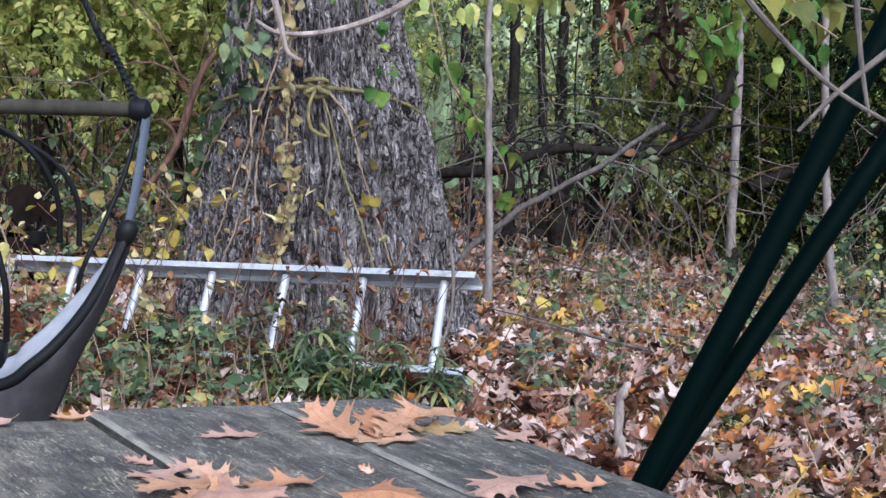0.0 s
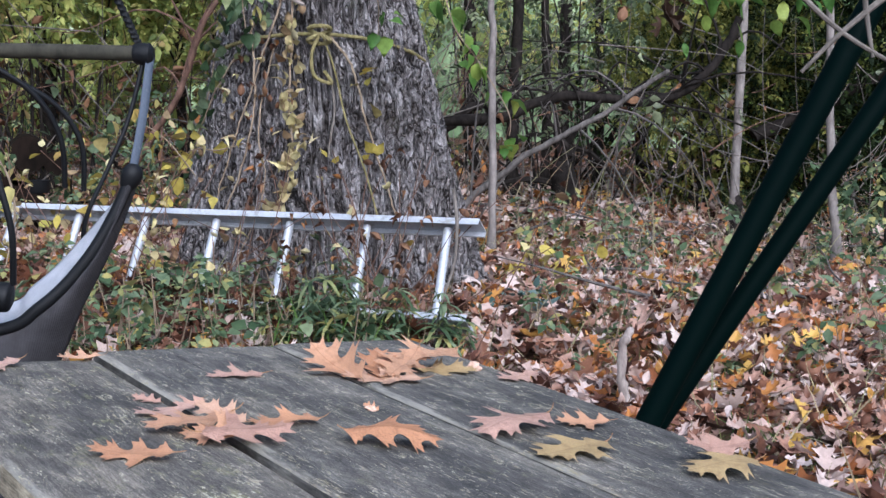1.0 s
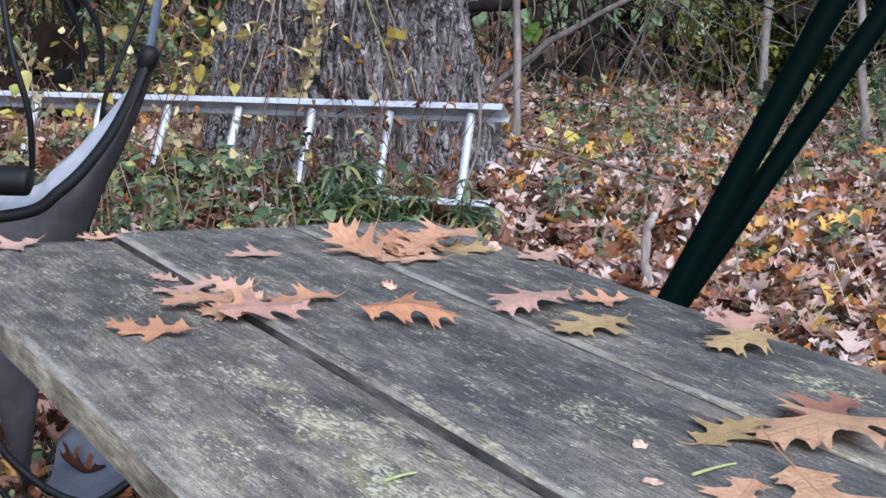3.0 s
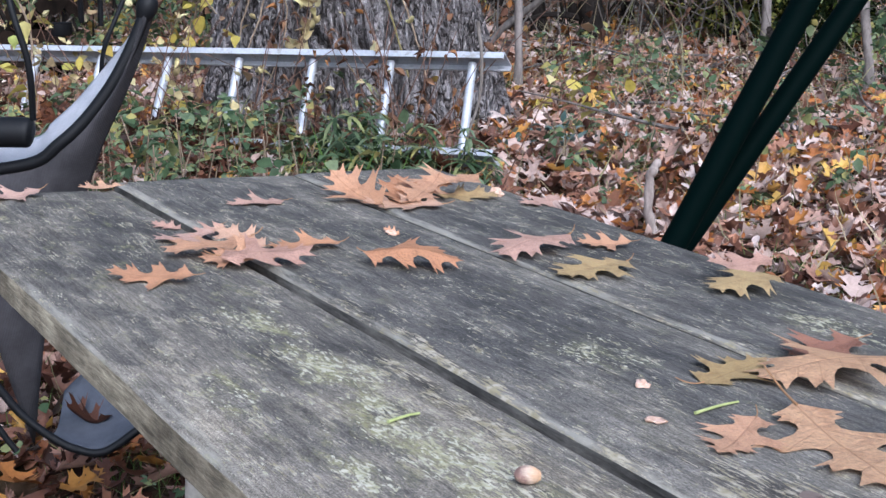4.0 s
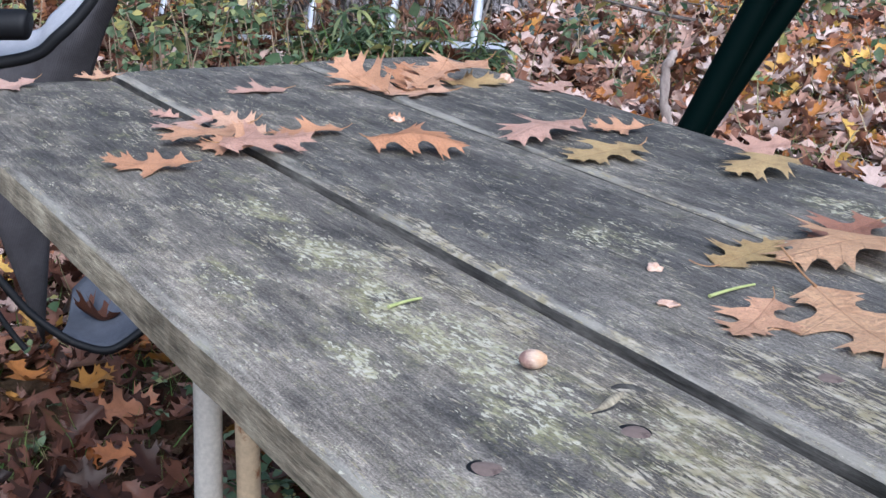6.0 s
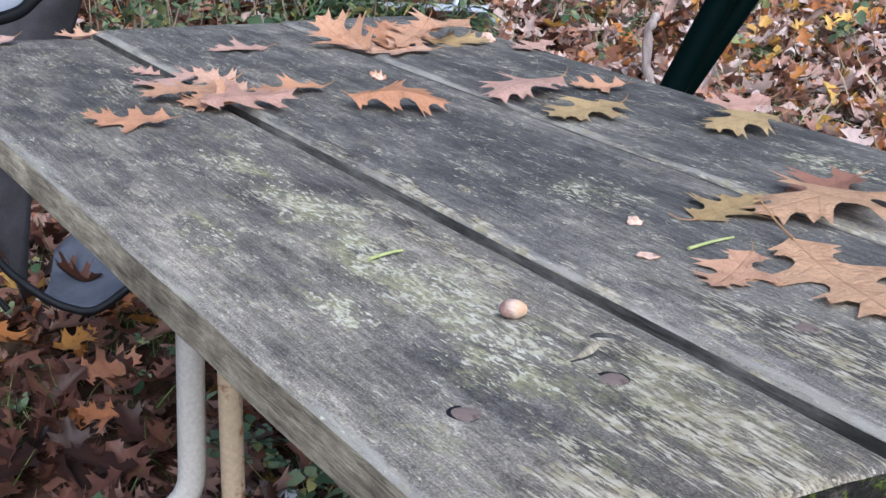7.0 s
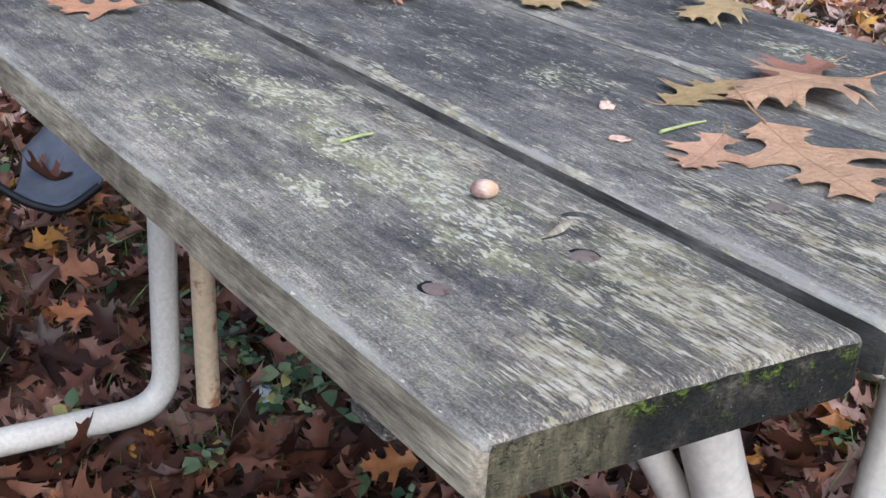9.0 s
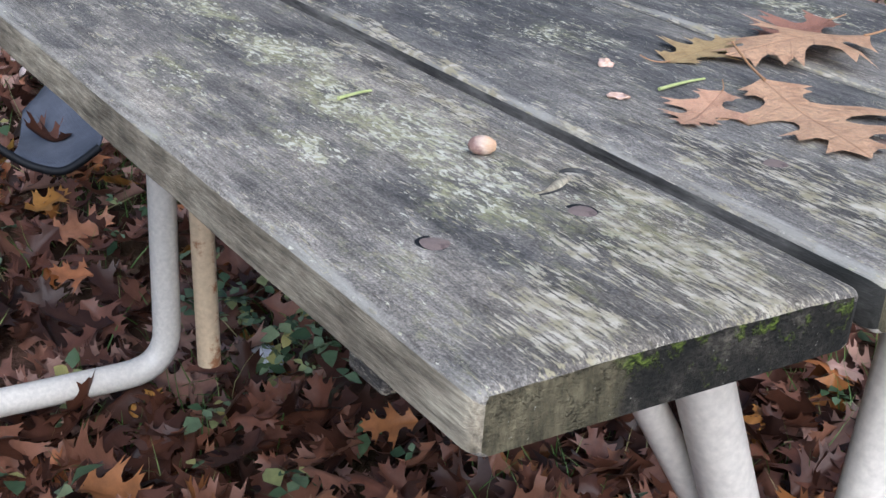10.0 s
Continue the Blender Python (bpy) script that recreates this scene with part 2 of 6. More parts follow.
def wood_end():
    """Sawn end: tan and dry at one corner, else dark with pores, moss and pale crumbs."""
    n = Nodes("end_grain")
    c = n.coord()
    x = n.t.nodes.new("ShaderNodeSeparateXYZ")
    n.put(x.inputs[0], c)
    lines = n.noise(n.mapped(c, (1, 1, 0.22)), 190, 5, 0.7)
    pores = n.noise(n.mapped(c, (0.8, 1, 1.6)), 330, 4, 0.7)
    patch = n.noise(c, 36, 5, 0.7)
    dry = n.mix(0.8, n.ramp(patch, (0.35, (0.055, 0.048, 0.028)), (0.65, (0.145, 0.125, 0.075))), n.ramp(lines, (0.34, 0.5), (0.62, 1.35)), "MULTIPLY")
    dark_wood = n.mix(0.8, n.ramp(patch, (0.35, (0.008, 0.008, 0.007)), (0.55, (0.022, 0.020, 0.016)), (0.70, (0.085, 0.075, 0.058))), n.ramp(pores, (0.36, 0.35), (0.62, 1.7)), "MULTIPLY")
    side = n.ramp(n.math("ADD", x.outputs[0], n.math("MULTIPLY", n.math("SUBTRACT", patch, 0.5), 0.05)), (0.078, 0.0), (0.09, 1.0))
    col = n.mix(side, dry, dark_wood)
    moss = n.ramp(n.math("ADD", n.noise(c, 62, 5, 0.75), n.math("MULTIPLY", x.outputs[2], 3.0)), (0.50, 0.0), (0.58, 1.0))
    col = n.mix(n.math("MULTIPLY", n.math("MULTIPLY", moss, side), 0.8), col, n.ramp(pores, (0.4, (0.03, 0.045, 0.008)), (0.62, (0.16, 0.21, 0.03))))
    crumb = n.ramp(n.noise(c, 260, 3, 0.6), (0.68, 0.0), (0.71, 1.0))
    col = n.mix(n.math("MULTIPLY", crumb, 0.7), col, (0.42, 0.41, 0.34))
    n.bump(n.math("ADD", n.math("ADD", lines, pores), n.math("ADD", moss, patch)), 0.9, 0.003)
    return n.done(col, 0.9, spec=0.2)


def bark():
    n = Nodes("oak_bark")
    c = n.coord()
    warp = n.t.nodes.new("ShaderNodeTexNoise")
    n.put(warp.inputs["Vector"], n.mapped(c, (1, 1, 0.5)))
    warp.inputs["Scale"].default_value, warp.inputs["Detail"].default_value = 9.0, 4.0
    bent = n.mix(0.14, c, warp.outputs["Color"], "LINEAR_LIGHT")

    def plates(scale, stretch):
        cell = n.t.nodes.new("ShaderNodeTexVoronoi")
        cell.feature = "DISTANCE_TO_EDGE"
        n.put(cell.inputs["Vector"], n.mapped(bent, (1, 1, stretch)))
        cell.inputs["Scale"].default_value = scale
        return cell.outputs["Distance"]

    wide, slim = plates(17, 0.16), plates(38, 0.2)
    ridge = n.math("ADD", n.ramp(wide, (0.0, 0.0), (0.16, 1.0)), n.math("MULTIPLY", n.ramp(slim, (0.0, 0.0), (0.2, 1.0)), 0.7))
    flake = n.noise(n.mapped(c, (1, 1, 0.35)), 150, 6, 0.75)
    streak = n.noise(n.mapped(c, (1, 1, 0.12)), 75, 5, 0.7)
    broad = n.noise(c, 2.6, 4)
    # furrows between the plates are coloured dark for the shade in them
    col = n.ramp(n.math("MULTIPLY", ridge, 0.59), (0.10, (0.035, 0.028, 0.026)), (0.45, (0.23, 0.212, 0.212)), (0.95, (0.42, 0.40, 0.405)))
    col = n.mix(0.5, col, n.ramp(flake, (0.36, 0.5), (0.62, 1.45)), "MULTIPLY")
    col = n.mix(0.55, col, n.ramp(streak, (0.36, 0.5), (0.64, 1.45)), "MULTIPLY")
    # the deep cracks' shade is put into the colour, over brown inner bark
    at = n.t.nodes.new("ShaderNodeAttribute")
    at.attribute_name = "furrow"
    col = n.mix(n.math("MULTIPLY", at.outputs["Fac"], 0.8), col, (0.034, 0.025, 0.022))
    col = n.mix(0.6, col, n.ramp(broad, (0.3, (0.75, 0.68, 0.66)), (0.7, (1.2, 1.17, 1.18))), "MULTIPLY")
    moss = n.ramp(n.noise(c, 7, 5, 0.7), (0.60, 0.0), (0.72, 0.3))
    col = n.mix(moss, col, (0.14, 0.15, 0.07))
    n.bump(n.math("ADD", ridge, n.math("ADD", n.math("MULTIPLY", flake, 0.5), n.math("MULTIPLY", streak, 0.5))), 1.0, 0.03)
    return n.done(col, 0.9, spec=0.2)


def twig_mat(name, dark, light, scale=30, spec=0.25):
    n = Nodes(name)
    c = n.coord()
    f = n.noise(n.mapped(c, (1, 1, 0.4)), scale, 5, 0.7)
    n.bump(f, 0.6, 0.004)
    return n.done(n.ramp(f, (0.3, dark), (0.7, light)), 0.85, spec=spec)


def paint(name, color, wear, rough=0.45, amount=0.6, scale=30, metal=0.0, spec=0.4):
    n = Nodes(name)
    c = n.coord()
    f = n.noise(c, scale, 6, 0.75)
    g = n.noise(c, scale * 7, 3)
    worn = n.ramp(f, (amount, 0.0), (amount + 0.08, 1.0))
    col = n.mix(worn, n.mix(0.35, color, n.ramp(g, (0.3, tuple(k * 0.6 for k in color)), (0.7, tuple(min(1, k * 1.25) for k in color)))), wear)
    n.bump(n.math("ADD", g, worn), 0.2, 0.001)
    return n.done(col, rough, metal=metal, spec=spec)


def cloth(name, dark, light):
    n = Nodes(name)
    c = n.coord()
    w = n.t.nodes.new("ShaderNodeTexWave")
    w.inputs["Scale"].default_value = 120
    w.inputs["Distortion"].default_value = 1.5
    n.put(w.inputs["Vector"], c)
    f = n.noise(c, 9, 5, 0.7)
    col = n.ramp(f, (0.3, dark), (0.7, light))
    col = n.mix(0.4, col, n.ramp(w.outputs["Fac"], (0.2, 0.7), (0.8, 1.1)), "MULTIPLY")
    n.bump(w.outputs["Fac"], 0.3, 0.002)
    return n.done(col, 0.85, through=0.08)


def soil():
    n = Nodes("leaf_mould")
    c = n.coord()
    f = n.noise(c, 9, 7, 0.75)
    g = n.noise(c, 1.1, 4)
    col = n.ramp(f, (0.3, (0.015, 0.010, 0.008)), (0.5, (0.06, 0.033, 0.022)), (0.68, (0.15, 0.085, 0.06)))
    col = n.mix(n.ramp(g, (0.5, 0.0), (0.7, 0.5)), col, (0.05, 0.07, 0.025))
    n.bump(f, 0.9, 0.03)
    return n.done(col, 0.95, spec=0.1)


def far_wood():
    n = Nodes("far_woodland")
    c = n.coord()
    a = n.noise(n.mapped(c, (1, 1, 0.7)), 0.55, 6, 0.7)
    b = n.noise(n.mapped(c, (1, 1, 0.16)), 1.5, 5, 0.7)
    col = n.ramp(a, (0.3, (0.02, 0.035, 0.02)), (0.5, (0.15, 0.21, 0.11)), (0.60, (0.36, 0.45, 0.24)), (0.76, (0.72, 0.80, 0.62)))
    col = n.mix(0.8, col, n.ramp(b, (0.35, 0.25), (0.6, 1.1)), "MULTIPLY")
    return n.done(col, 0.95, spec=0.1)


def wood_side(name, stops, end_dark=0.0):
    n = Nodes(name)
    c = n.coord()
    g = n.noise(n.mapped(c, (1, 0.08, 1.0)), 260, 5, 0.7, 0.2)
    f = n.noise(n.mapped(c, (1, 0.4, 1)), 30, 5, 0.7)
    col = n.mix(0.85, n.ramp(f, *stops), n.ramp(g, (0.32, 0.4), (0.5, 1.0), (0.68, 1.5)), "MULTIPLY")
    # darker towards the plank's near end
    if end_dark:
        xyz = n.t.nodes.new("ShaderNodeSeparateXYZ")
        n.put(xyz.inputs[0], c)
        dark_wood = n.ramp(n.math("ADD", xyz.outputs[1], n.math("MULTIPLY", n.math("SUBTRACT", f, 0.5), 0.12)), (0.02, 1.0), (0.10, 0.0))
        col = n.mix(n.math("MULTIPLY", dark_wood, end_dark), col, (0.018, 0.018, 0.015))
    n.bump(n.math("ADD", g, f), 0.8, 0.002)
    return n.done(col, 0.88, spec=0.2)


M_EDGE = wood_side("tan_sawn_edge", [(0.3, (0.11, 0.094, 0.067)), (0.5, (0.24, 0.207, 0.15)), (0.7, (0.44, 0.39, 0.285))])
# gap faces: same sawn wood with the gap's shade in its darker colour
M_SIDE = wood_side("shaded_sawn_edge", [(0.3, (0.042, 0.04, 0.037)), (0.5, (0.09, 0.085, 0.077)), (0.7, (0.17, 0.16, 0.14))], 0.85)
M_ROT = wood_side("rotten_wood", [(0.3, (0.018, 0.018, 0.018)), (0.5, (0.04, 0.039, 0.037)), (0.7, (0.08, 0.076, 0.07))])
M_LICHEN = wood_table(
    "lichened_wood",
    [(0.165, 0.66, 0.035, 0.11), (0.158, 0.52, 0.035, 0.10), (0.142, 0.40, 0.03, 0.09), (0.155, 0.29, 0.045, 0.11), (0.135, 0.19, 0.035, 0.09), (0.072, 0.51, 0.02, 0.06), (0.076, 0.30, 0.02, 0.07), (0.19, 0.12, 0.05, 0.12)],
    [(0.115, 0.33, 0.03, 0.16), (0.20, 0.53, 0.035, 0.12), (0.10, 0.17, 0.045, 0.09), (0.12, 0.58, 0.025, 0.12), (0.20, 0.22, 0.03, 0.06), (0.10, 0.06, 0.03, 0.05), (0.13, 1.0, 0.16, 0.36)],
    [(0.18, 0.03, 0.09, 0.16), (0.08, 0.02, 0.07, 0.08), (0.215, 0.17, 0.03, 0.15), (0.215, 0.40, 0.02, 0.20)],
    0.66,
    0.20,
    [(0.03, 0.12, 0.06, 0.28), (0.03, 0.42, 0.035, 0.25)],
    (1.0, 1.0, 1.0),
)
M_TABLE = wood_table(
    "weathered_wood",
    [(0.15, 0.48, 0.05, 0.08)],
    [(0.15, 0.55, 0.12, 0.25), (0.20, 0.25, 0.06, 0.12), (0.13, 1.0, 0.18, 0.45), (0.16, 0.62, 0.12, 0.2)],
    [(0.06, 0.12, 0.04, 0.20), (0.11, 0.03, 0.08, 0.12), (0.20, 0.06, 0.06, 0.10), (0.0, 0.45, 0.012, 0.5)],
    0.25,
    0.29,
    [(0.02, 0.10, 0.05, 0.25)],
    (0.82, 0.84, 0.88),
)
M_END, M_BARK, M_SOIL, M_CLOTH, M_FAR = wood_end(), bark(), soil(), cloth("grey_sling_fabric", (0.02, 0.019, 0.022), (0.065, 0.061, 0.068)), far_wood()
# paler copy of the sling fabric: sky light on the upturned face as colour
M_SKY_LIT_CLOTH = cloth("sky_lit_sling_fabric", (0.34, 0.35, 0.39), (0.54, 0.55, 0.60))
M_WHITE = paint("cream_enamel", (0.58, 0.54, 0.475), (0.30, 0.15, 0.07), 0.4, 0.70, 22)
M_RUSTY = paint("rusty_cream_enamel", (0.55, 0.42, 0.27), (0.28, 0.12, 0.05), 0.6, 0.55, 18)
M_SLATE = cloth("slate_footrest_fabric", (0.05, 0.055, 0.07), (0.11, 0.12, 0.15))
M_ALU = paint("aluminium", (0.52, 0.54, 0.59), (0.33, 0.32, 0.31), 0.42, 0.56, 14, 0.3)
M_GREEN = paint("dark_green_enamel", (0.0007, 0.0042, 0.0039), (0.002, 0.006, 0.0055), 0.55, 0.66, 25, 0.0, 0.03)
M_BLACK = paint("black_rubber", (0.006, 0.0065, 0.008), (0.03, 0.03, 0.028), 0.6, 0.65, 30, 0.0, 0.25)
M_BAR = twig_mat("weathered_bar", (0.012, 0.012, 0.010), (0.06, 0.055, 0.04), 22)
M_STRAP = paint("slate_webbing", (0.065, 0.08, 0.11), (0.15, 0.16, 0.18), 0.8, 0.6, 40)
M_ROPE = twig_mat("mossy_rope", (0.10, 0.085, 0.035), (0.28, 0.24, 0.11), 60)
M_TWIG = twig_mat("grey_twig", (0.06, 0.05, 0.044), (0.20, 0.175, 0.155))
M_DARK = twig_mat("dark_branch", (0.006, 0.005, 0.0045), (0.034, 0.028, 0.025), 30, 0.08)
M_SAP = twig_mat("sapling_bark", (0.10, 0.085, 0.078), (0.29, 0.255, 0.24))
M_LIMB = twig_mat("grey_brown_branch", (0.03, 0.026, 0.024), (0.17, 0.15, 0.14))
M_LOG = twig_mat("dark_log_bark", (0.003, 0.0025, 0.002), (0.02, 0.013, 0.010), 18, 0.05)
M_RUST = twig_mat("red_brown_bark", (0.05, 0.028, 0.02), (0.22, 0.125, 0.09))
M_VINE = twig_mat("dry_vine", (0.13, 0.09, 0.06), (0.32, 0.25, 0.18))
M_STICK = twig_mat("bleached_stick", (0.09, 0.065, 0.055), (0.42, 0.36, 0.33), 24)
M_SCREW = paint("rusted_bolt", (0.165, 0.122, 0.106), (0.085, 0.058, 0.05), 0.7, 0.55, 60)
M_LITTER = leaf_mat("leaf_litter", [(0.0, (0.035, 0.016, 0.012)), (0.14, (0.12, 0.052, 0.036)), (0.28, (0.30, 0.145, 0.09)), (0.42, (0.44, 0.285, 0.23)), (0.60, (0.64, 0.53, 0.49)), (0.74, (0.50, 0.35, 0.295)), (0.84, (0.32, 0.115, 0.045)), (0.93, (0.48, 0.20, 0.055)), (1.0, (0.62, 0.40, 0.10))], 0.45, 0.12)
# under-table litter: the table's shade is put into these darker browns
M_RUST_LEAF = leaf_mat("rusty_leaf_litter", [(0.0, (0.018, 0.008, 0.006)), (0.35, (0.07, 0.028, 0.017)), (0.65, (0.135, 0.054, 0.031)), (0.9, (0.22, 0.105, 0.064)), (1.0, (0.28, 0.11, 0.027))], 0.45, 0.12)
M_SHADE_LITTER = leaf_mat("shaded_leaf_litter", [(0.0, (0.018, 0.009, 0.006)), (0.2, (0.05, 0.022, 0.015)), (0.45, (0.11, 0.047, 0.031)), (0.70, (0.17, 0.08, 0.053)), (0.90, (0.34, 0.21, 0.165)), (0.96, (0.34, 0.12, 0.035)), (1.0, (0.42, 0.24, 0.055))], 0.4, 0.1)
M_WEED = leaf_mat("weed_leaf", [(0.0, (0.035, 0.065, 0.03)), (0.35, (0.095, 0.145, 0.07)), (0.65, (0.19, 0.25, 0.15)), (0.88, (0.28, 0.30, 0.12)), (1.0, (0.46, 0.39, 0.13))], 0.5, 0.3)
M_GRASS = leaf_mat("grass_blade", [(0.0, (0.05, 0.11, 0.025)), (0.6, (0.12, 0.20, 0.05)), (0.85, (0.22, 0.26, 0.09)), (1.0, (0.40, 0.34, 0.17))], 0.5, 0.25)
M_YELLOW = leaf_mat("yellow_leaf", [(0.0, (0.30, 0.20, 0.06)), (0.3, (0.50, 0.40, 0.08)), (0.65, (0.58, 0.48, 0.12)), (0.85, (0.36, 0.36, 0.08)), (1.0, (0.30, 0.20, 0.11))], 0.55, 0.3)
M_DRY = leaf_mat("withered_leaf", [(0.0, (0.22, 0.13, 0.075)), (0.25, (0.52, 0.41, 0.23)), (0.7, (0.64, 0.56, 0.27)), (0.9, (0.68, 0.62, 0.38)), (1.0, (0.26, 0.14, 0.07))], 0.7, 0.25)
M_RAGGED = leaf_mat("rust_brown_leaf", [(0.0, (0.07, 0.03, 0.018)), (0.5, (0.17, 0.085, 0.05)), (0.85, (0.27, 0.15, 0.085)), (1.0, (0.40, 0.17, 0.05))], 0.7, 0.2)
M_OLIVE = leaf_mat("olive_leaf", [(0.0, (0.10, 0.12, 0.03)), (0.6, (0.19, 0.20, 0.045)), (1.0, (0.33, 0.30, 0.07))], 0.6, 0.35)
M_IVY = leaf_mat("green_leaf", [(0.0, (0.06, 0.14, 0.03)), (0.5, (0.12, 0.23, 0.05)), (0.8, (0.22, 0.33, 0.07)), (1.0, (0.38, 0.42, 0.09))], 0.4, 0.35)
M_SHRUB = leaf_mat("yellow_green_foliage", [(0.0, (0.20, 0.26, 0.08)), (0.3, (0.38, 0.46, 0.14)), (0.65, (0.56, 0.59, 0.17)), (0.92, (0.70, 0.66, 0.24)), (1.0, (0.62, 0.42, 0.20))], 0.5, 0.45)
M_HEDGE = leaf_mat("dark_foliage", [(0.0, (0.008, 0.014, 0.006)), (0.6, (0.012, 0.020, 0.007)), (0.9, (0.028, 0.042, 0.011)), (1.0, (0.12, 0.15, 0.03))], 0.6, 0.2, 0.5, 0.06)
M_PALE = leaf_mat("grey_green_foliage", [(0.0, (0.04, 0.06, 0.03)), (0.5, (0.16, 0.20, 0.10)), (0.85, (0.34, 0.38, 0.22)), (1.0, (0.50, 0.54, 0.38))], 0.6, 0.45)


# ---- ground ----
def ground_z(x, y):
    x, y = np.asarray(x, float), np.asarray(y, float)
    base = np.interp(y, [-40, 0.8, 2.0, 5.2, 9.0, 16.0, 60.0, 400.0], [-0.4, -0.06, -0.01, 0.30, 0.46, 0.62, 1.2, 3.0])
    side = -0.05 * np.clip(x, -3, 4) * np.clip((y - 1.5) / 3, 0, 1)
    bumps = 0.07 * (fbm(x * 0.9 + 40, y * 0.9 + 40, 0.5, 3) - 0.5) * np.clip((y - 0.5) / 2, 0.2, 1)
    return base + side + bumps


def build_ground():
    xs = np.unique(np.concatenate([np.linspace(-400, -12, 18), np.linspace(-12, 12, 150), np.linspace(12, 400, 18)]))
    ys = np.unique(np.concatenate([np.linspace(-300, -4, 14), np.linspace(-4, 18, 150), np.linspace(18, 400, 22)]))
    X, Y = np.meshgrid(xs, ys)
    v = np.stack([X, Y, ground_z(X, Y)], -1).reshape(-1, 3)
    nx, ny = len(xs), len(ys)
    i, j = np.meshgrid(np.arange(nx - 1), np.arange(ny - 1))
    a = (j * nx + i).ravel()
    f = np.stack([a, a + 1, a + nx + 1, a + nx], 1)
    ob = part("ground", quick_mesh("ground", v, f, True), M_SOIL)
    tagged(ob, "brown woodland soil under fallen leaves", "ground", kind="structure")


build_ground()


# ---- leaf shapes ----
LOBES = [(0.010, 0.0), (0.04, 0.03), (0.10, 0.08), (0.21, 0.14), (0.15, 0.15), (0.175, 0.195), (0.12, 0.20), (0.10, 0.235), (0.11, 0.28), (0.16, 0.33), (0.27, 0.38), (0.45, 0.45), (0.31, 0.44), (0.37, 0.53), (0.24, 0.50), (0.17, 0.50), (0.12, 0.54), (0.125, 0.59), (0.16, 0.65), (0.33, 0.75), (0.22, 0.725), (0.25, 0.81), (0.14, 0.775), (0.095, 0.805), (0.095, 0.85), (0.15, 0.95), (0.07, 0.915), (0.03, 0.955), (0.004, 1.0)]
FEW = [(0.010, 0.0), (0.08, 0.07), (0.20, 0.14), (0.09, 0.25), (0.13, 0.33), (0.37, 0.41), (0.25, 0.49), (0.11, 0.56), (0.15, 0.64), (0.26, 0.71), (0.09, 0.81), (0.13, 0.90), (0.004, 1.0)]


def stalk_shape(seed, z0, length):
    ph = np.random.default_rng(seed).uniform(0, 6, 3)
    t = np.linspace(0, 1, 7)
    pts = np.stack([0.06 * t * t * math.sin(ph[0]), 0.03 - length * t - 0.5, 0.006 + 0.3 * length * t * t + z0], 1)
    return Shape().tube(pts, np.linspace(0.0065, 0.0045, 7), 6)


def oak_leaf(half, seed, curl=0.2, fold=0.2, wave=0.05):
    """A lobed leaf, one unit long, along +y, with its stalk's end at y = -0.5. Triangles only."""
    r = np.random.default_rng(seed)
    grow = r.uniform(0.82, 1.18, (2, 6))
    right = [(w * grow[0][min(5, int(u * 6))], u + 0.10 * w * w) for w, u in half]
    left = [(-w * grow[1][min(5, int(u * 6))], u + 0.10 * w * w + r.uniform(-0.006, 0.006)) for w, u in half]
    ring = right + left[::-1]
    pts = [Vector(q) for q in ring]
    edges = [(i, (i + 1) % len(ring)) for i in range(len(ring))]
    step = 0.07 if len(half) > 20 else 0.2
    for u in np.arange(step, 0.97, step):
        pts.append(Vector((0.0, u)))
        if len(half) > 20:
            pts += [Vector((0.055, u)), Vector((-0.055, u))]
    co, _, faces, *_ = delaunay_2d_cdt(pts, edges, [], 1, 1e-5)
    v = np.array([(q[0], q[1], 0.0) for q in co])
    ph = r.uniform(0, 6, 3)
    ax = np.abs(v[:, 0])
    v[:, 2] = fold * ax * (1 + 0.5 * np.sin(3 * v[:, 1] + ph[0])) + curl * ((v[:, 1] - 0.5) ** 2 - 0.1)
    v[:, 2] += wave * np.sin(7 * v[:, 1] + ph[1]) * (0.2 + 1.6 * ax) + wave * 1.5 * ax * np.sin(6 * v[:, 0] + ph[2])
    v[:, 1] -= 0.5
    return v, np.array([f for f in faces if len(f) == 3])


def oval_leaf(width=0.5, fold=0.25, droop=0.2, point=0.0):
    """A pointed oval leaf, one unit long."""
    us = [0.0, 0.18, 0.42, 0.7, 1.0]
    ws = [0.0, 0.72 + point * 0.3, 1.0, 0.66 - point * 0.2, 0.0]
    v, f = [], []
    for u, w in zip(us, ws):
        for s in (-1, 0, 1):
            v.append((s * w * width / 2, u, fold * abs(s) * w * width / 2 - droop * (u - 0.3) ** 2))
    for i in range(4):
        for s in (0, 1):
            a = i * 3 + s
            f += [(a, a + 1, a + 4), (a, a + 4, a + 3)]
    return np.array(v), np.array(f)


def blade(width=0.03, bend=0.5):
    v, f = [], []
    for i in range(5):
        t = i / 4
        w = width * (1 - t ** 2) / 2 + 0.001
        for s in (-1, 1):
            v.append((s * w, bend * t * t, t * (1 - 0.35 * bend * t)))
    for i in range(4):
        a = 2 * i
        f += [(a, a + 1, a + 3), (a, a + 3, a + 2)]
    return np.array(v), np.array(f)


OVALS = [oval_leaf(0.55, 0.3, 0.3), oval_leaf(0.45, 0.5, 0.6), oval_leaf(0.62, 0.15, 0.1), oval_leaf(0.5, -0.2, 0.5)]
HEARTS = [oval_leaf(0.8, 0.25, 0.3, 1.0), oval_leaf(0.72, 0.4, 0.55, 1.0), oval_leaf(0.85, 0.1, 0.2, 1.0)]
BLADES = [blade(0.03, 0.3), blade(0.025, 0.7), blade(0.02, 0.9), blade(0.03, 0.1)]


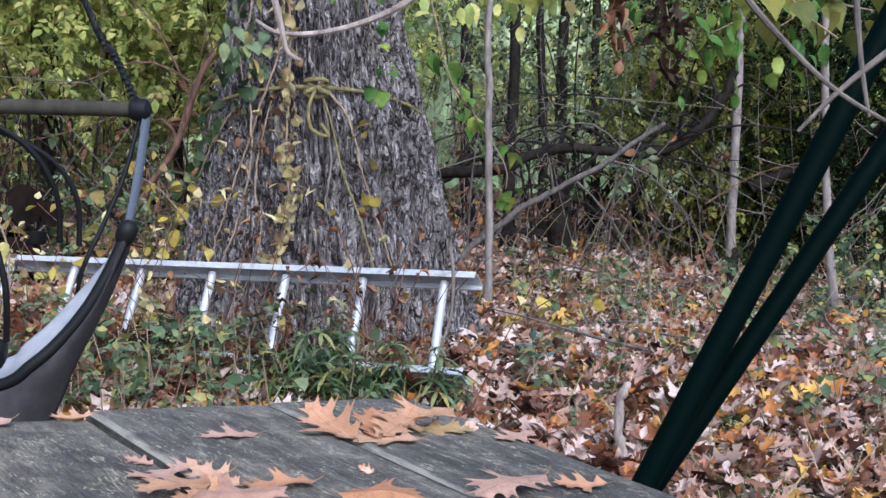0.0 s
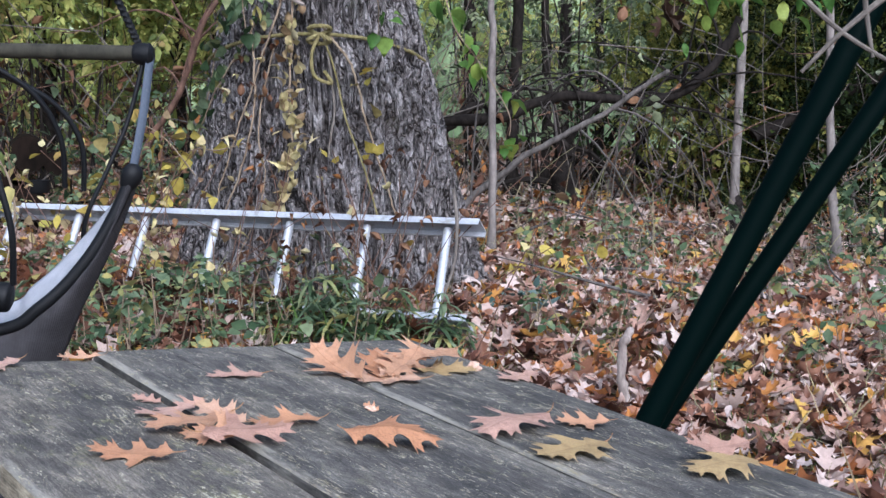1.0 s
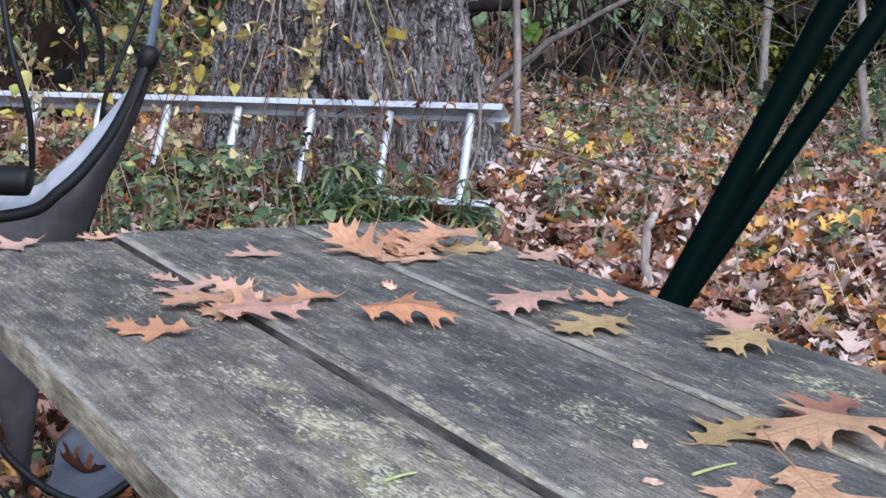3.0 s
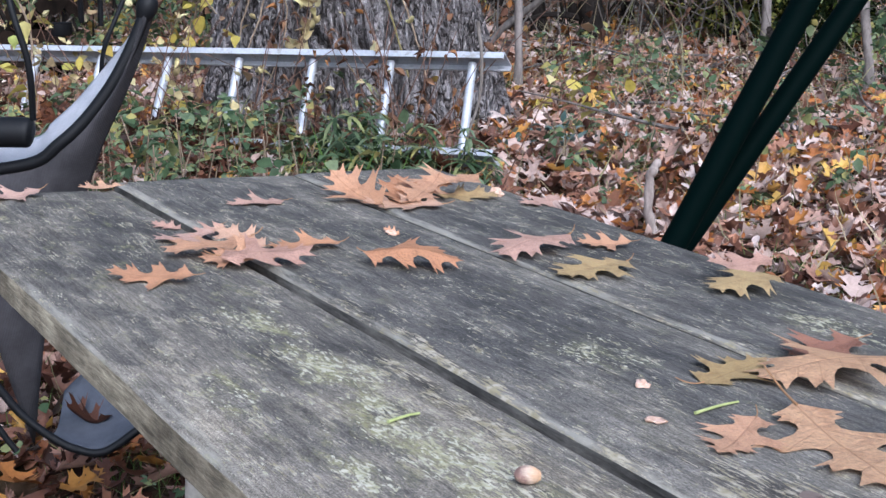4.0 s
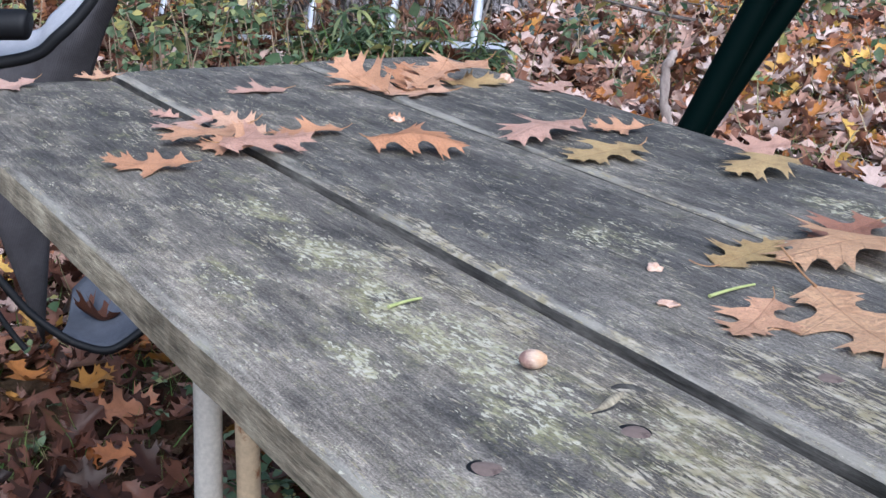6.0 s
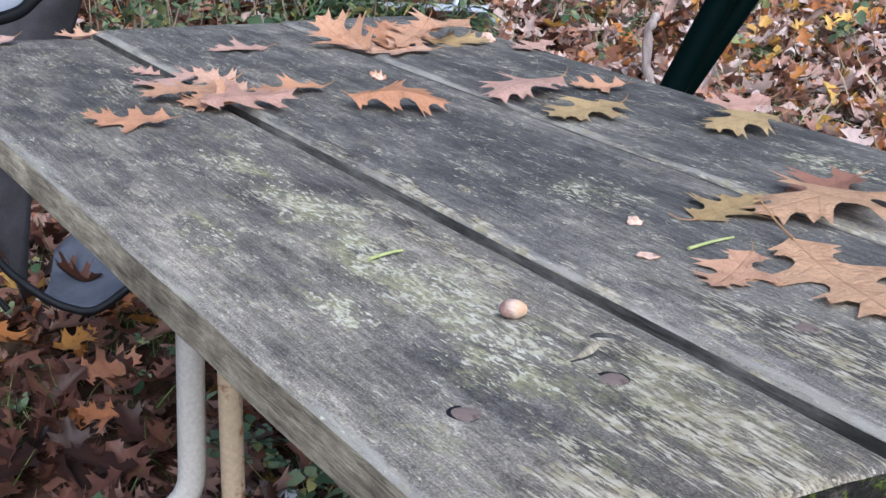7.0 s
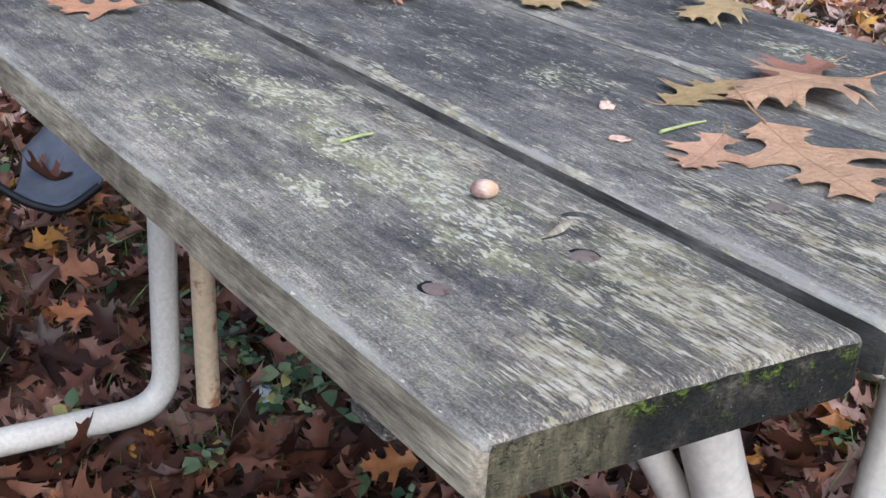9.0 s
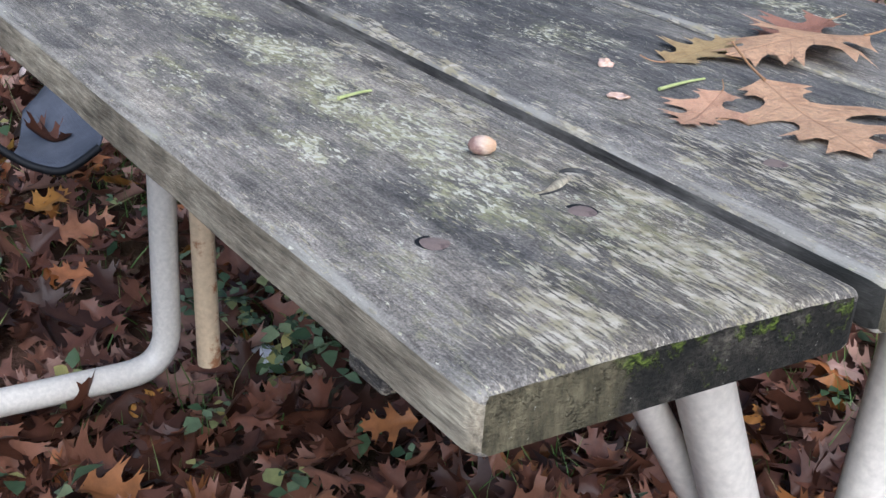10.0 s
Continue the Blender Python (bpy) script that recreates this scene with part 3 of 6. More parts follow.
def sprig(seed, pairs=3, width=0.5, drop=0.5, size=0.34, end=True):
    """A small stem with leaflets in pairs, one unit long, along +y."""
    r = np.random.default_rng(seed)
    v, f, base = [], [], 0
    spots = [((k + 1) / (pairs + 0.6), s) for k in range(pairs) for s in (-1, 1)] + ([(1.0, 0)] if end else [])
    for u, side in spots:
        k = size * r.uniform(0.75, 1.2) * (1.15 if side == 0 else 1)
        a = side * r.uniform(0.8, 1.25) + r.normal(0, 0.1)
        w, d = width * k / 2, drop * r.uniform(0.5, 1.4)
        c, s = math.cos(a), math.sin(a)
        for lx, ly, lz in ((0, 0, 0), (-w, 0.38 * k, 0.25 * w), (0, 0.42 * k, -0.06 * k), (w, 0.38 * k, 0.25 * w), (-0.72 * w, 0.7 * k, 0.1 * w - 0.25 * d * k), (0, 0.72 * k, -0.3 * d * k), (0.72 * w, 0.7 * k, 0.1 * w - 0.25 * d * k), (0, k, -0.65 * d * k)):
            v.append((lx * c + ly * s, u * 0.72 + ly * c - lx * s, lz - 0.12 * u * u))
        for t in ((0, 2, 1), (0, 3, 2), (1, 2, 5), (1, 5, 4), (2, 3, 6), (2, 6, 5), (4, 5, 7), (5, 6, 7)):
            f.append(tuple(q + base for q in t))
        base += 8
    n = len(v)
    v += [(-0.008, 0, 0), (0.008, 0, 0), (0.0, 0.75, -0.1)]
    f.append((n, n + 1, n + 2))
    return np.array(v), np.array(f)


def whorl(seed, leaves=8):
    """Narrow leaves that spread from one point and droop."""
    r = np.random.default_rng(seed)
    v, f, base = [], [], 0
    for k in range(leaves):
        a = 6.283 * k / leaves + r.normal(0, 0.25)
        L, up = r.uniform(0.7, 1.1), r.uniform(0.1, 0.7)
        for i, t in enumerate((0, 0.3, 0.6, 0.85, 1.0)):
            w = (0.01, 0.075, 0.08, 0.05, 0.002)[i]
            x, z = t * L, up * t * L - 0.75 * t * t * L
            for s in (-w, w):
                v.append((x * math.cos(a) - s * math.sin(a), x * math.sin(a) + s * math.cos(a), z))
        for i in range(4):
            q = base + 2 * i
            f += [(q, q + 1, q + 3), (q, q + 3, q + 2)]
        base += 10
    return np.array(v), np.array(f)


SPRIGS = [sprig(1), sprig(2, 2, 0.6, 0.3, 0.42), sprig(3, 1, 0.65, 0.4, 0.5), sprig(4, 4, 0.45, 0.7, 0.3), sprig(5, 3, 0.55, 0.9, 0.36)]
TRIOS = [sprig(11, 1, 0.7, 0.3, 0.5), sprig(12, 1, 0.75, 0.5, 0.55), sprig(13, 2, 0.7, 0.3, 0.42)]
WHORLS = [whorl(1, 7), whorl(2, 9), whorl(3, 6)]
CURLED = [oval_leaf(0.5, 1.6, 1.2), oval_leaf(0.4, 1.2, 1.6), oval_leaf(0.6, 1.4, -0.9)]


def stuff(name, label, category, templates, pos, size, material, upright=0.6, tilt=None, parent=None):
    n = len(pos)
    yaw = RNG.uniform(0, 2 * np.pi, n)
    pitch = RNG.normal(0, upright, n) if tilt is None else RNG.normal(tilt, 0.35, n)
    roll = RNG.normal(0, upright, n)
    v, f = scatter(templates, pos, yaw, pitch, roll, size)
    ob = part(name, quick_mesh(name, v, f), material, parent)
    if parent is None:
        tagged(ob, label, category, kind="stuff")
    else:
        tagged(ob, kind="stuff")
    return ob


def smooth_path(ctrl, n=40):
    c = np.asarray(ctrl, float)
    t = np.linspace(0, len(c) - 1, n)
    out = []
    for x in t:
        i = min(int(x), len(c) - 2)
        u = x - i
        p0, p1, p2, p3 = c[max(i - 1, 0)], c[i], c[i + 1], c[min(i + 2, len(c) - 1)]
        out.append(0.5 * ((2 * p1) + (-p0 + p2) * u + (2 * p0 - 5 * p1 + 4 * p2 - p3) * u * u + (-p0 + 3 * p1 - 3 * p2 + p3) * u ** 3))
    return np.array(out)


# ---- picnic table ----
TX, TY = Vector((0.8372, 0.5419, -0.0733)), Vector((-0.5399, 0.8404, 0.0472))
TX.normalize()
TZ = TX.cross(TY).normalized()
TY = TZ.cross(TX)
TABLE = Matrix(((TX.x, TY.x, TZ.x, 0.0282), (TX.y, TY.y, TZ.y, 0.538), (TX.z, TY.z, TZ.z, 0.7461), (0, 0, 0, 1)))
THICK = 0.036


def plank_mesh(w, length, seed, y0=0.0, skew=0.0, face=None):
    """A worn plank with rounded edges, gently cupped, with a ragged end; slot 1 is the end grain."""
    prof = [(0.0, -THICK + 0.003), (0.0, -0.0052), (0.0016, -0.0017), (0.0055, -0.0001)]
    prof += [(t, 0.0) for t in np.linspace(0.02, w - 0.02, 22)]
    prof += [(w - 0.0055, -0.0001), (w - 0.0016, -0.0017), (w, -0.0052), (w, -THICK + 0.003), (w - 0.004, -THICK), (0.004, -THICK)]
    prof = np.array(prof)
    ys = np.unique(np.concatenate([[0, 0.0006, 0.002, 0.004, 0.007, 0.012], np.linspace(0.03, length - 0.03, 110), [length - 0.006, length]]))
    m = len(prof)
    rows = []
    for y in ys:
        x, z = prof[:, 0].copy(), prof[:, 1].copy()
        ends = max(0, 1 - y / 0.01) + max(0, 1 - (length - y) / 0.01)
        z = np.where(z > -0.02, z - 0.0034 * ends ** 3, z)
        tight = 0.006 * (1 - math.sqrt(1 - max(0.0, 1 - y / 0.007) ** 2))
        x = np.where(x < 0.005, x + tight, np.where(x > w - 0.005, x - tight, x))
        yy = y + skew * x * (y / length) + (0.0014 * (fbm(x * 40 + seed, z * 40, 3.0 + (y > 0.5)) - 0.5) * 2 * (ends > 0.3))
        wob = 0.0016 * (fbm(np.full(m, y * 9 + seed), np.full(m, 0.5), x * 0 + np.where(x > w / 2, 7.0, 2.0)) - 0.5) * 2
        edge = np.clip(np.abs(x - w / 2) / (w / 2) * 6 - 5, 0, 1)
        top = z > -0.005
        relief = 0.0011 * (fbm(x * 95 + seed, np.full(m, y * 5.0), z * 0, 3) - 0.5) * top
        rows.append(np.stack([x + wob * edge * np.sign(x - w / 2), yy, z + relief - 0.0015 * ((x / w - 0.5) * 2) ** 2 * top], 1))
    v = np.concatenate(rows)
    v[:, 1] += y0
    faces, mats = [], []
    for i in range(len(ys) - 1):
        for j in range(m):
            k = (j + 1) % m
            faces.append((i * m + j, i * m + k, (i + 1) * m + k, (i + 1) * m + j))
            mats.append(2 if j == 0 else 3 if j == m - 4 else 0)
    faces.append(tuple(range(m))[::-1])
    faces.append(tuple((len(ys) - 1) * m + j for j in range(m)))
    mats += [1, 1]
    me = bpy.data.meshes.new("plank")
    me.from_pydata(v.tolist(), [], faces)
    me.update()
    bm = bmesh.new()
    bm.from_mesh(me)
    bmesh.ops.recalc_face_normals(bm, faces=bm.faces)
    bm.to_mesh(me)
    bm.free()
    me.shade_smooth()
    me.set_sharp_from_angle(angle=radians(40))
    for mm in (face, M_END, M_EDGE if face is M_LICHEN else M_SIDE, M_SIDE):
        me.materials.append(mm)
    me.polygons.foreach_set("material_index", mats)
    for p in me.polygons:
        if p.material_index == 1:
            p.use_smooth = False
    return me


def bent_tube(points, radius, bend=0.05, sides=14):
    """A tube through corners, rounded at each bend."""
    pts = [Vector(p) for p in points]
    path = [pts[0]]
    for a, b, c in zip(pts, pts[1:], pts[2:]):
        p, q = b + (a - b).normalized() * bend, b + (c - b).normalized() * bend
        for i in range(8):
            t = i / 7
            path.append(p * (1 - t) ** 2 + b * 2 * t * (1 - t) + q * t * t)
    path.append(pts[-1])
    return Shape().tube([tuple(p) for p in path], radius, sides)


def build_table():
    table = thing("picnic_table", "grey weathered picnic table with lichen and cream tube legs", "table", m=TABLE)
    for x0, w, length, seed, y0, skew in ((0.0, 0.247, 1.335, 3, 0.0, 0.06), (0.264, 0.283, 1.40, 8, 0.004, 0.05), (0.5545, 0.262, 1.43, 15, 0.002, 0.04)):
        p = part("plank", plank_mesh(w, length, seed, y0, skew, M_TABLE if x0 else M_LICHEN), M_TABLE, table)
        p.location = (x0, 0, 0)
        for bx, by in ((0.070, 0.144), (0.174, 0.148)) if x0 == 0 else ((0.081, 0.162), (0.19, 0.16)):
            s = Shape()
            ang = np.linspace(0, 2 * np.pi, 18, endpoint=False)
            rr = 0.0095 * (1 + 0.07 * np.sin(3 * ang + x0 * 9 + bx * 30))
            ring = [np.stack([rr * k * np.cos(ang), rr * k * np.sin(ang), np.full(18, h)], 1) for k, h in ((1.0, -0.003), (0.98, 0.0006), (0.7, 0.0014), (0.15, 0.0016))]
            f = []
            for i in range(3):
                for j in range(18):
                    k = (j + 1) % 18
                    f.append((i * 18 + j, i * 18 + k, (i + 1) * 18 + k, (i + 1) * 18 + j))
            f.append(tuple(3 * 18 + j for j in range(18)))
            s.add(np.concatenate(ring), f)
            b = part("bolt_head", s, M_SCREW, p, "rusted round bolt head")
            b.location = (bx, by, -0.0012)
            # black disc in place of a recess: the hole's shade as colour
            hole = Shape().tube([(0, 0, -0.01), (0, 0, 0.0)], 0.0103, 16)
            h = part("bolt_hole", hole, M_BLACK, p, "black disc for the shade of the bolt's hole")
            h.location = (bx - 0.0003, by + 0.0012, -0.0004)
    knot = Shape().tube(smooth_path([(0.150, 0.181, -0.0018), (0.162, 0.1822, -0.0014), (0.176, 0.1835, -0.0012), (0.192, 0.192, -0.0014), (0.207, 0.2005, -0.0022)], 16), [0.0005, 0.0007, 0.0009, 0.0011, 0.0013, 0.0016, 0.002, 0.0024, 0.0029, 0.0034, 0.0037, 0.0038, 0.0036, 0.003, 0.0022, 0.001], 8)
    part("knot_sliver", knot, M_EDGE, table, "tan splintered knot in the plank")
    part("knot_eye", Shape().tube(smooth_path([(0.196, 0.2035, -0.0036), (0.206, 0.2075, -0.0028), (0.2145, 0.203, -0.0026), (0.2175, 0.195, -0.0028), (0.216, 0.186, -0.0036)], 14), [0.001, 0.0022, 0.003, 0.0036, 0.004, 0.0042, 0.0042, 0.004, 0.0036, 0.0032, 0.0028, 0.0024, 0.0018, 0.001], 8), M_ROT, table, "dark rotten eye of the knot")
    part("knot_eye", Shape().tube(smooth_path([(0.150, 0.1785, -0.0026), (0.165, 0.1795, -0.0022), (0.180, 0.181, -0.0022), (0.196, 0.188, -0.0026)], 12), 0.0022, 6), M_ROT, table, "dark groove under the knot")
    for y in (0.145, 1.20):
        cleat = Shape().box((0.03, y - 0.02, -0.0765), (0.79, y + 0.02, -0.0365))
        part("cleat", cleat, M_TABLE, table, "dark timber cleat below the planks", bevel=0.003)
    r = 0.021
    part("leg", bent_tube([(0.253, 0.145, -0.05), (0.54, 0.145, -0.735)], 0.021), M_WHITE, table, "cream enamelled steel tube leg")
    part("leg", bent_tube([(0.205, 0.18, -0.06), (0.47, 0.18, -0.47)], 0.0125), M_WHITE, table, "thin cream steel tube brace")
    leg = part("leg", bent_tube([(0.512, 0.145, -0.05), (0.445, 0.145, -0.735)], 0.021), M_WHITE, table, "cream enamelled steel tube leg with bolt holes")
    for k in range(4):
        hz = -0.20 - 0.045 * k
        hx = 0.512 + 0.0978 * (hz + 0.05) + 0.002
        # each hole is a black disc on the tube, its shade as colour
        part("bolt_hole", Shape().tube([(hx, 0.145 - 0.019, hz), (hx, 0.145 - 0.0216, hz)], 0.0035, 10), M_BLACK, leg)
    part("leg", bent_tube([(0.352, 1.30, -0.05), (0.362, 1.30, -0.35), (0.366, 1.30, -0.71), (0.10, 1.30, -0.708), (-0.35, 1.30, -0.70)], r, 0.07), M_WHITE, table, "cream enamelled tube leg bent along the ground")
    part("leg", bent_tube([(0.402, 1.27, -0.05), (0.408, 1.27, -0.40), (0.418, 1.265, -0.70)], 0.018), M_RUSTY, table, "rust-stained tube leg")
    return table


build_table()


# ---- things on the table top ----
def vein_leaf(name, stops, rough=0.5):
    n = Nodes(name)
    c = n.coord()
    x = n.t.nodes.new("ShaderNodeSeparateXYZ")
    n.put(x.inputs[0], c)
    ax = n.math("ABSOLUTE", x.outputs[0])
    side = n.math("FRACT", n.math("MULTIPLY", n.math("SUBTRACT", x.outputs[1], n.math("MULTIPLY", ax, 0.85)), 6.6))
    line = n.ramp(n.math("ABSOLUTE", n.math("SUBTRACT", side, 0.5)), (0.0, 1.0), (0.045, 0.0))
    mid = n.ramp(ax, (0.0, 0.8), (0.003, 0.8), (0.007, 0.0))
    vein = n.math("MAXIMUM", n.math("MULTIPLY", line, 0.35), mid)
    base = n.ramp(n.each(), *stops)
    blotch = n.ramp(n.noise(c, 5.5, 6, 0.7), (0.32, (0.62, 0.55, 0.5)), (0.5, (1.0, 1.0, 1.0)), (0.75, (1.12, 1.15, 1.1)))
    col = n.mix(0.8, base, blotch, "MULTIPLY")
    col = n.mix(0.5, col, n.mix(1.0, col, n.ramp(n.noise(c, 60, 4, 0.7), (0.35, 0.55), (0.55, 1.05)), "MULTIPLY"))
    col = n.mix(n.math("MULTIPLY", vein, 0.55), col, n.mix(1.0, col, (0.42, 0.30, 0.22), "MULTIPLY"))
    n.bump(n.math("ADD", n.math("MULTIPLY", vein, -1.0), n.noise(c, 30, 4)), 0.35, 0.02)
    return n.done(col, rough, through=0.12)


M_OAK = vein_leaf("oak_leaf_tan", [(0.0, (0.45, 0.20, 0.095)), (0.4, (0.51, 0.26, 0.14)), (0.7, (0.54, 0.31, 0.19)), (1.0, (0.57, 0.36, 0.25))])
M_TAN = vein_leaf("oak_leaf_pale_tan", [(0.0, (0.50, 0.30, 0.17)), (1.0, (0.56, 0.34, 0.20))])
M_PINK = vein_leaf("oak_leaf_pinkish", [(0.0, (0.47, 0.27, 0.20)), (1.0, (0.56, 0.37, 0.30))])
M_OCHRE = vein_leaf("oak_leaf_ochre", [(0.0, (0.42, 0.29, 0.13)), (1.0, (0.47, 0.34, 0.17))])
M_RED = vein_leaf("oak_leaf_red", [(0.0, (0.27, 0.125, 0.08)), (1.0, (0.31, 0.15, 0.10))])


def table_leaf(x, y, size, yaw, material, label, z=0.0, pitch=0, roll=0, seed=1, curl=0.15, fold=0.15, wave=0.05, tilt=5, stalk=0.16):
    v, f = oak_leaf(LOBES, seed, curl * 0.7, fold * 0.6, wave * 0.7)
    turn = Matrix.Rotation(radians(tilt), 4, Vector((0.93, -0.38, 0))) @ pose(0, 0, 0, pitch, roll, yaw)
    low = np.quantile((v @ np.array(turn.to_3x3()).T)[:, 2], 0.03) * size
    ob = part("oak_leaf", quick_mesh("oak_leaf", v, f, True), material)
    ob.matrix_world = TABLE @ Matrix.Translation((x, y, z - low + 0.001)) @ turn @ Matrix.Scale(size, 4)
    root = v[np.argmin(v[:, 1])]
    part("stalk", stalk_shape(seed, root[2], stalk), M_PETIOLE, ob)
    tagged(ob, label, "leaf", "fallen leaves on the table")


M_PETIOLE = twig_mat("leaf_stalk_brown", (0.20, 0.10, 0.05), (0.45, 0.27, 0.14), 8)
table_leaf(0.436, 0.216, 0.172, 160, M_TAN, "large tan oak leaf with its stalk raised, on the planks", seed=11, curl=0.05, fold=0.08, wave=0.05, tilt=1, stalk=0.3)
table_leaf(0.372, 0.262, 0.088, 118, M_OAK, "small tan oak leaf tucked beside a larger one", seed=12, curl=0.2, fold=0.2, tilt=3)
table_leaf(0.568, 0.356, 0.165, 88, M_TAN, "long tan oak leaf over the joint of two planks", seed=13, z=0.004, curl=-0.10, fold=-0.25, wave=0.08, tilt=3, stalk=0.3)
table_leaf(0.618, 0.408, 0.100, 95, M_RED, "dull red oak leaf half under a tan one", seed=14, curl=0.15, fold=0.2, wave=0.1, tilt=4)
table_leaf(0.492, 0.392, 0.105, 285, M_OCHRE, "narrow ochre oak leaf with its stalk on the plank", seed=15, fold=0.12, curl=0.1, tilt=4, stalk=0.35)
table_leaf(0.415, 0.822, 0.112, 238, M_OAK, "arched orange-tan oak leaf standing on its lobes", seed=16, z=0.004, curl=-0.35, fold=-0.32, tilt=9, stalk=0.1, wave=0.1)
table_leaf(0.120, 0.842, 0.088, 62, M_OAK, "orange-tan oak leaf near the plank edge", seed=17, curl=0.15, fold=0.12, wave=0.1, tilt=7)
table_leaf(0.222, 1.015, 0.080, 98, M_PINK, "pinkish curled oak leaf in a small heap", seed=18, curl=0.15, fold=0.1, wave=0.1, tilt=5)
table_leaf(0.222, 0.940, 0.115, 100, M_OAK, "orange oak leaf lying over the plank joint", seed=19, z=0.008, curl=0.15, fold=0.1, wave=0.1, tilt=7)
table_leaf(0.268, 0.965, 0.075, 30, M_OAK, "tan oak leaf on edge in a small heap", seed=20, z=0.006, curl=0.4, fold=0.3, tilt=18)
table_leaf(0.238, 0.892, 0.090, 75, M_OAK, "folded orange oak leaf at the heap's front", seed=44, z=0.002, curl=0.15, fold=0.25, wave=0.1, tilt=9)
table_leaf(0.262, 0.875, 0.110, 268, M_PINK, "orange-tan oak leaf over the plank joint", seed=21, z=0.006, curl=0.12, fold=-0.15, wave=0.1, tilt=8)
table_leaf(0.340, 0.945, 0.088, 80, M_OAK, "pale orange oak leaf with raised edges", seed=22, curl=0.2, fold=0.2, wave=0.12, tilt=6)
table_leaf(0.225, 1.085, 0.040, 40, M_PINK, "small pinkish leaf behind the heap", seed=37, curl=0.4, fold=0.5, tilt=14)
table_leaf(0.262, 1.040, 0.050, 120, M_PINK, "small pale crumpled leaf behind the heap", seed=43, curl=0.5, fold=0.6, tilt=10)
table_leaf(0.545, 1.205, 0.120, 10, M_OAK, "curled orange oak leaf standing up in a heap", seed=23, z=0.003, curl=0.7, fold=0.7, tilt=16, roll=-22)
table_leaf(0.608, 1.195, 0.110, 335, M_OAK, "orange oak leaf folded upward in a heap", seed=24, z=0.003, curl=0.4, fold=0.3, tilt=12)
table_leaf(0.680, 1.205, 0.140, 95, M_OAK, "rusty orange oak leaf on the heap", seed=25, z=0.012, curl=0.3, fold=0.3, wave=0.14, tilt=13)
table_leaf(0.640, 1.180, 0.120, 130, M_OAK, "crumpled orange oak leaf in the heap's middle", seed=38, z=0.006, curl=0.3, fold=0.25, wave=0.12, tilt=12)
table_leaf(0.585, 1.145, 0.115, 65, M_OAK, "flat tan oak leaf at the foot of the heap", seed=26, curl=0.2, fold=0.2, tilt=6)
table_leaf(0.715, 1.185, 0.100, 250, M_OCHRE, "ochre oak leaf under the heap", seed=27, curl=0.2, tilt=7)
table_leaf(0.392, 1.205, 0.082, 85, M_PINK, "pale flat oak leaf near the table's end", seed=28, curl=0.15, fold=0.2, tilt=6)
table_leaf(0.798, 1.120, 0.082, 100, M_PINK, "pale oak leaf at the far plank edge", seed=29, curl=0.15, tilt=6)
table_leaf(0.600, 0.850, 0.132, 105, M_PINK, "long pinkish-tan oak leaf on the planks", seed=30, z=0.004, curl=-0.15, fold=-0.15, wave=0.1, tilt=7)
table_leaf(0.704, 0.850, 0.072, 70, M_OAK, "orange oak leaf with a raised lobe", seed=31, z=0.003, curl=0.3, fold=0.5, tilt=9)
table_leaf(0.605, 0.742, 0.118, 100, M_OCHRE, "flat ochre oak leaf over the plank joint", seed=32, z=0.003, curl=0.05, fold=0.1, tilt=3)
table_leaf(0.752, 0.664, 0.086, 78, M_PINK, "pinkish oak leaf overlapping an ochre one", seed=33, z=0.010, curl=0.3, fold=0.2, wave=0.12, tilt=9)
table_leaf(0.722, 0.622, 0.105, 90, M_OCHRE, "yellow-brown oak leaf near the plank edge", seed=34, z=0.004, curl=-0.2, fold=-0.15, tilt=8)
table_leaf(0.478, 0.985, 0.022, 40, M_OAK, "tiny orange leaf scrap standing on the plank", seed=41, curl=0.4, fold=0.5, tilt=40, stalk=0.05)
table_leaf(0.095, 1.305, 0.085, 100, M_PINK, "pale curled oak leaf at the table's end", seed=35, curl=0.3, fold=0.3, tilt=7)
table_leaf(0.225, 1.345, 0.060, 80, M_OAK, "small orange oak leaf on the plank end", seed=36, curl=0.3, fold=0.4, tilt=7)


def build_acorn(x, y, length, yaw, label):
    s = Shape()
    ts = np.linspace(0, 1, 14)
    rad = 0.5 * 0.8 * np.sqrt(np.clip(1 - (2 * ts - 0.95) ** 2 / 1.1, 0.004, 1))
    rad[0] = 0.22
    s.tube([(0, (t - 0.5) * length, 0) for t in ts], rad * length * 0.9, 18)
    ob = part("acorn", s, M_ACORN)
    ob.matrix_world = TABLE @ Matrix.Translation((x, y, 0.34 * length)) @ pose(0, 0, 0, 4, 0, yaw)
    tagged(ob, label, "acorn")


n = Nodes("acorn_shell")
cc = n.coord()
xyz = n.t.nodes.new("ShaderNodeSeparateXYZ")
n.put(xyz.inputs[0], cc)
tone = n.ramp(n.math("ADD", n.math("MULTIPLY", xyz.outputs[1], 40.0), n.noise(cc, 90, 4)), (0.25, (0.52, 0.33, 0.20)), (0.5, (0.48, 0.36, 0.28)), (0.75, (0.21, 0.125, 0.105)))
M_ACORN = n.done(n.mix(0.7, tone, n.ramp(n.noise(n.mapped(cc, (1, 0.3, 1)), 160, 5, 0.7), (0.34, 0.6), (0.62, 1.35)), "MULTIPLY"), 0.55)
n = Nodes("acorn_flesh")
cc = n.coord()
M_FLESH = n.done(n.ramp(n.noise(cc, 160, 4, 0.7), (0.35, (0.40, 0.24, 0.16)), (0.65, (0.72, 0.52, 0.42))), 0.6)
n = Nodes("green_stalk")
cc = n.coord()
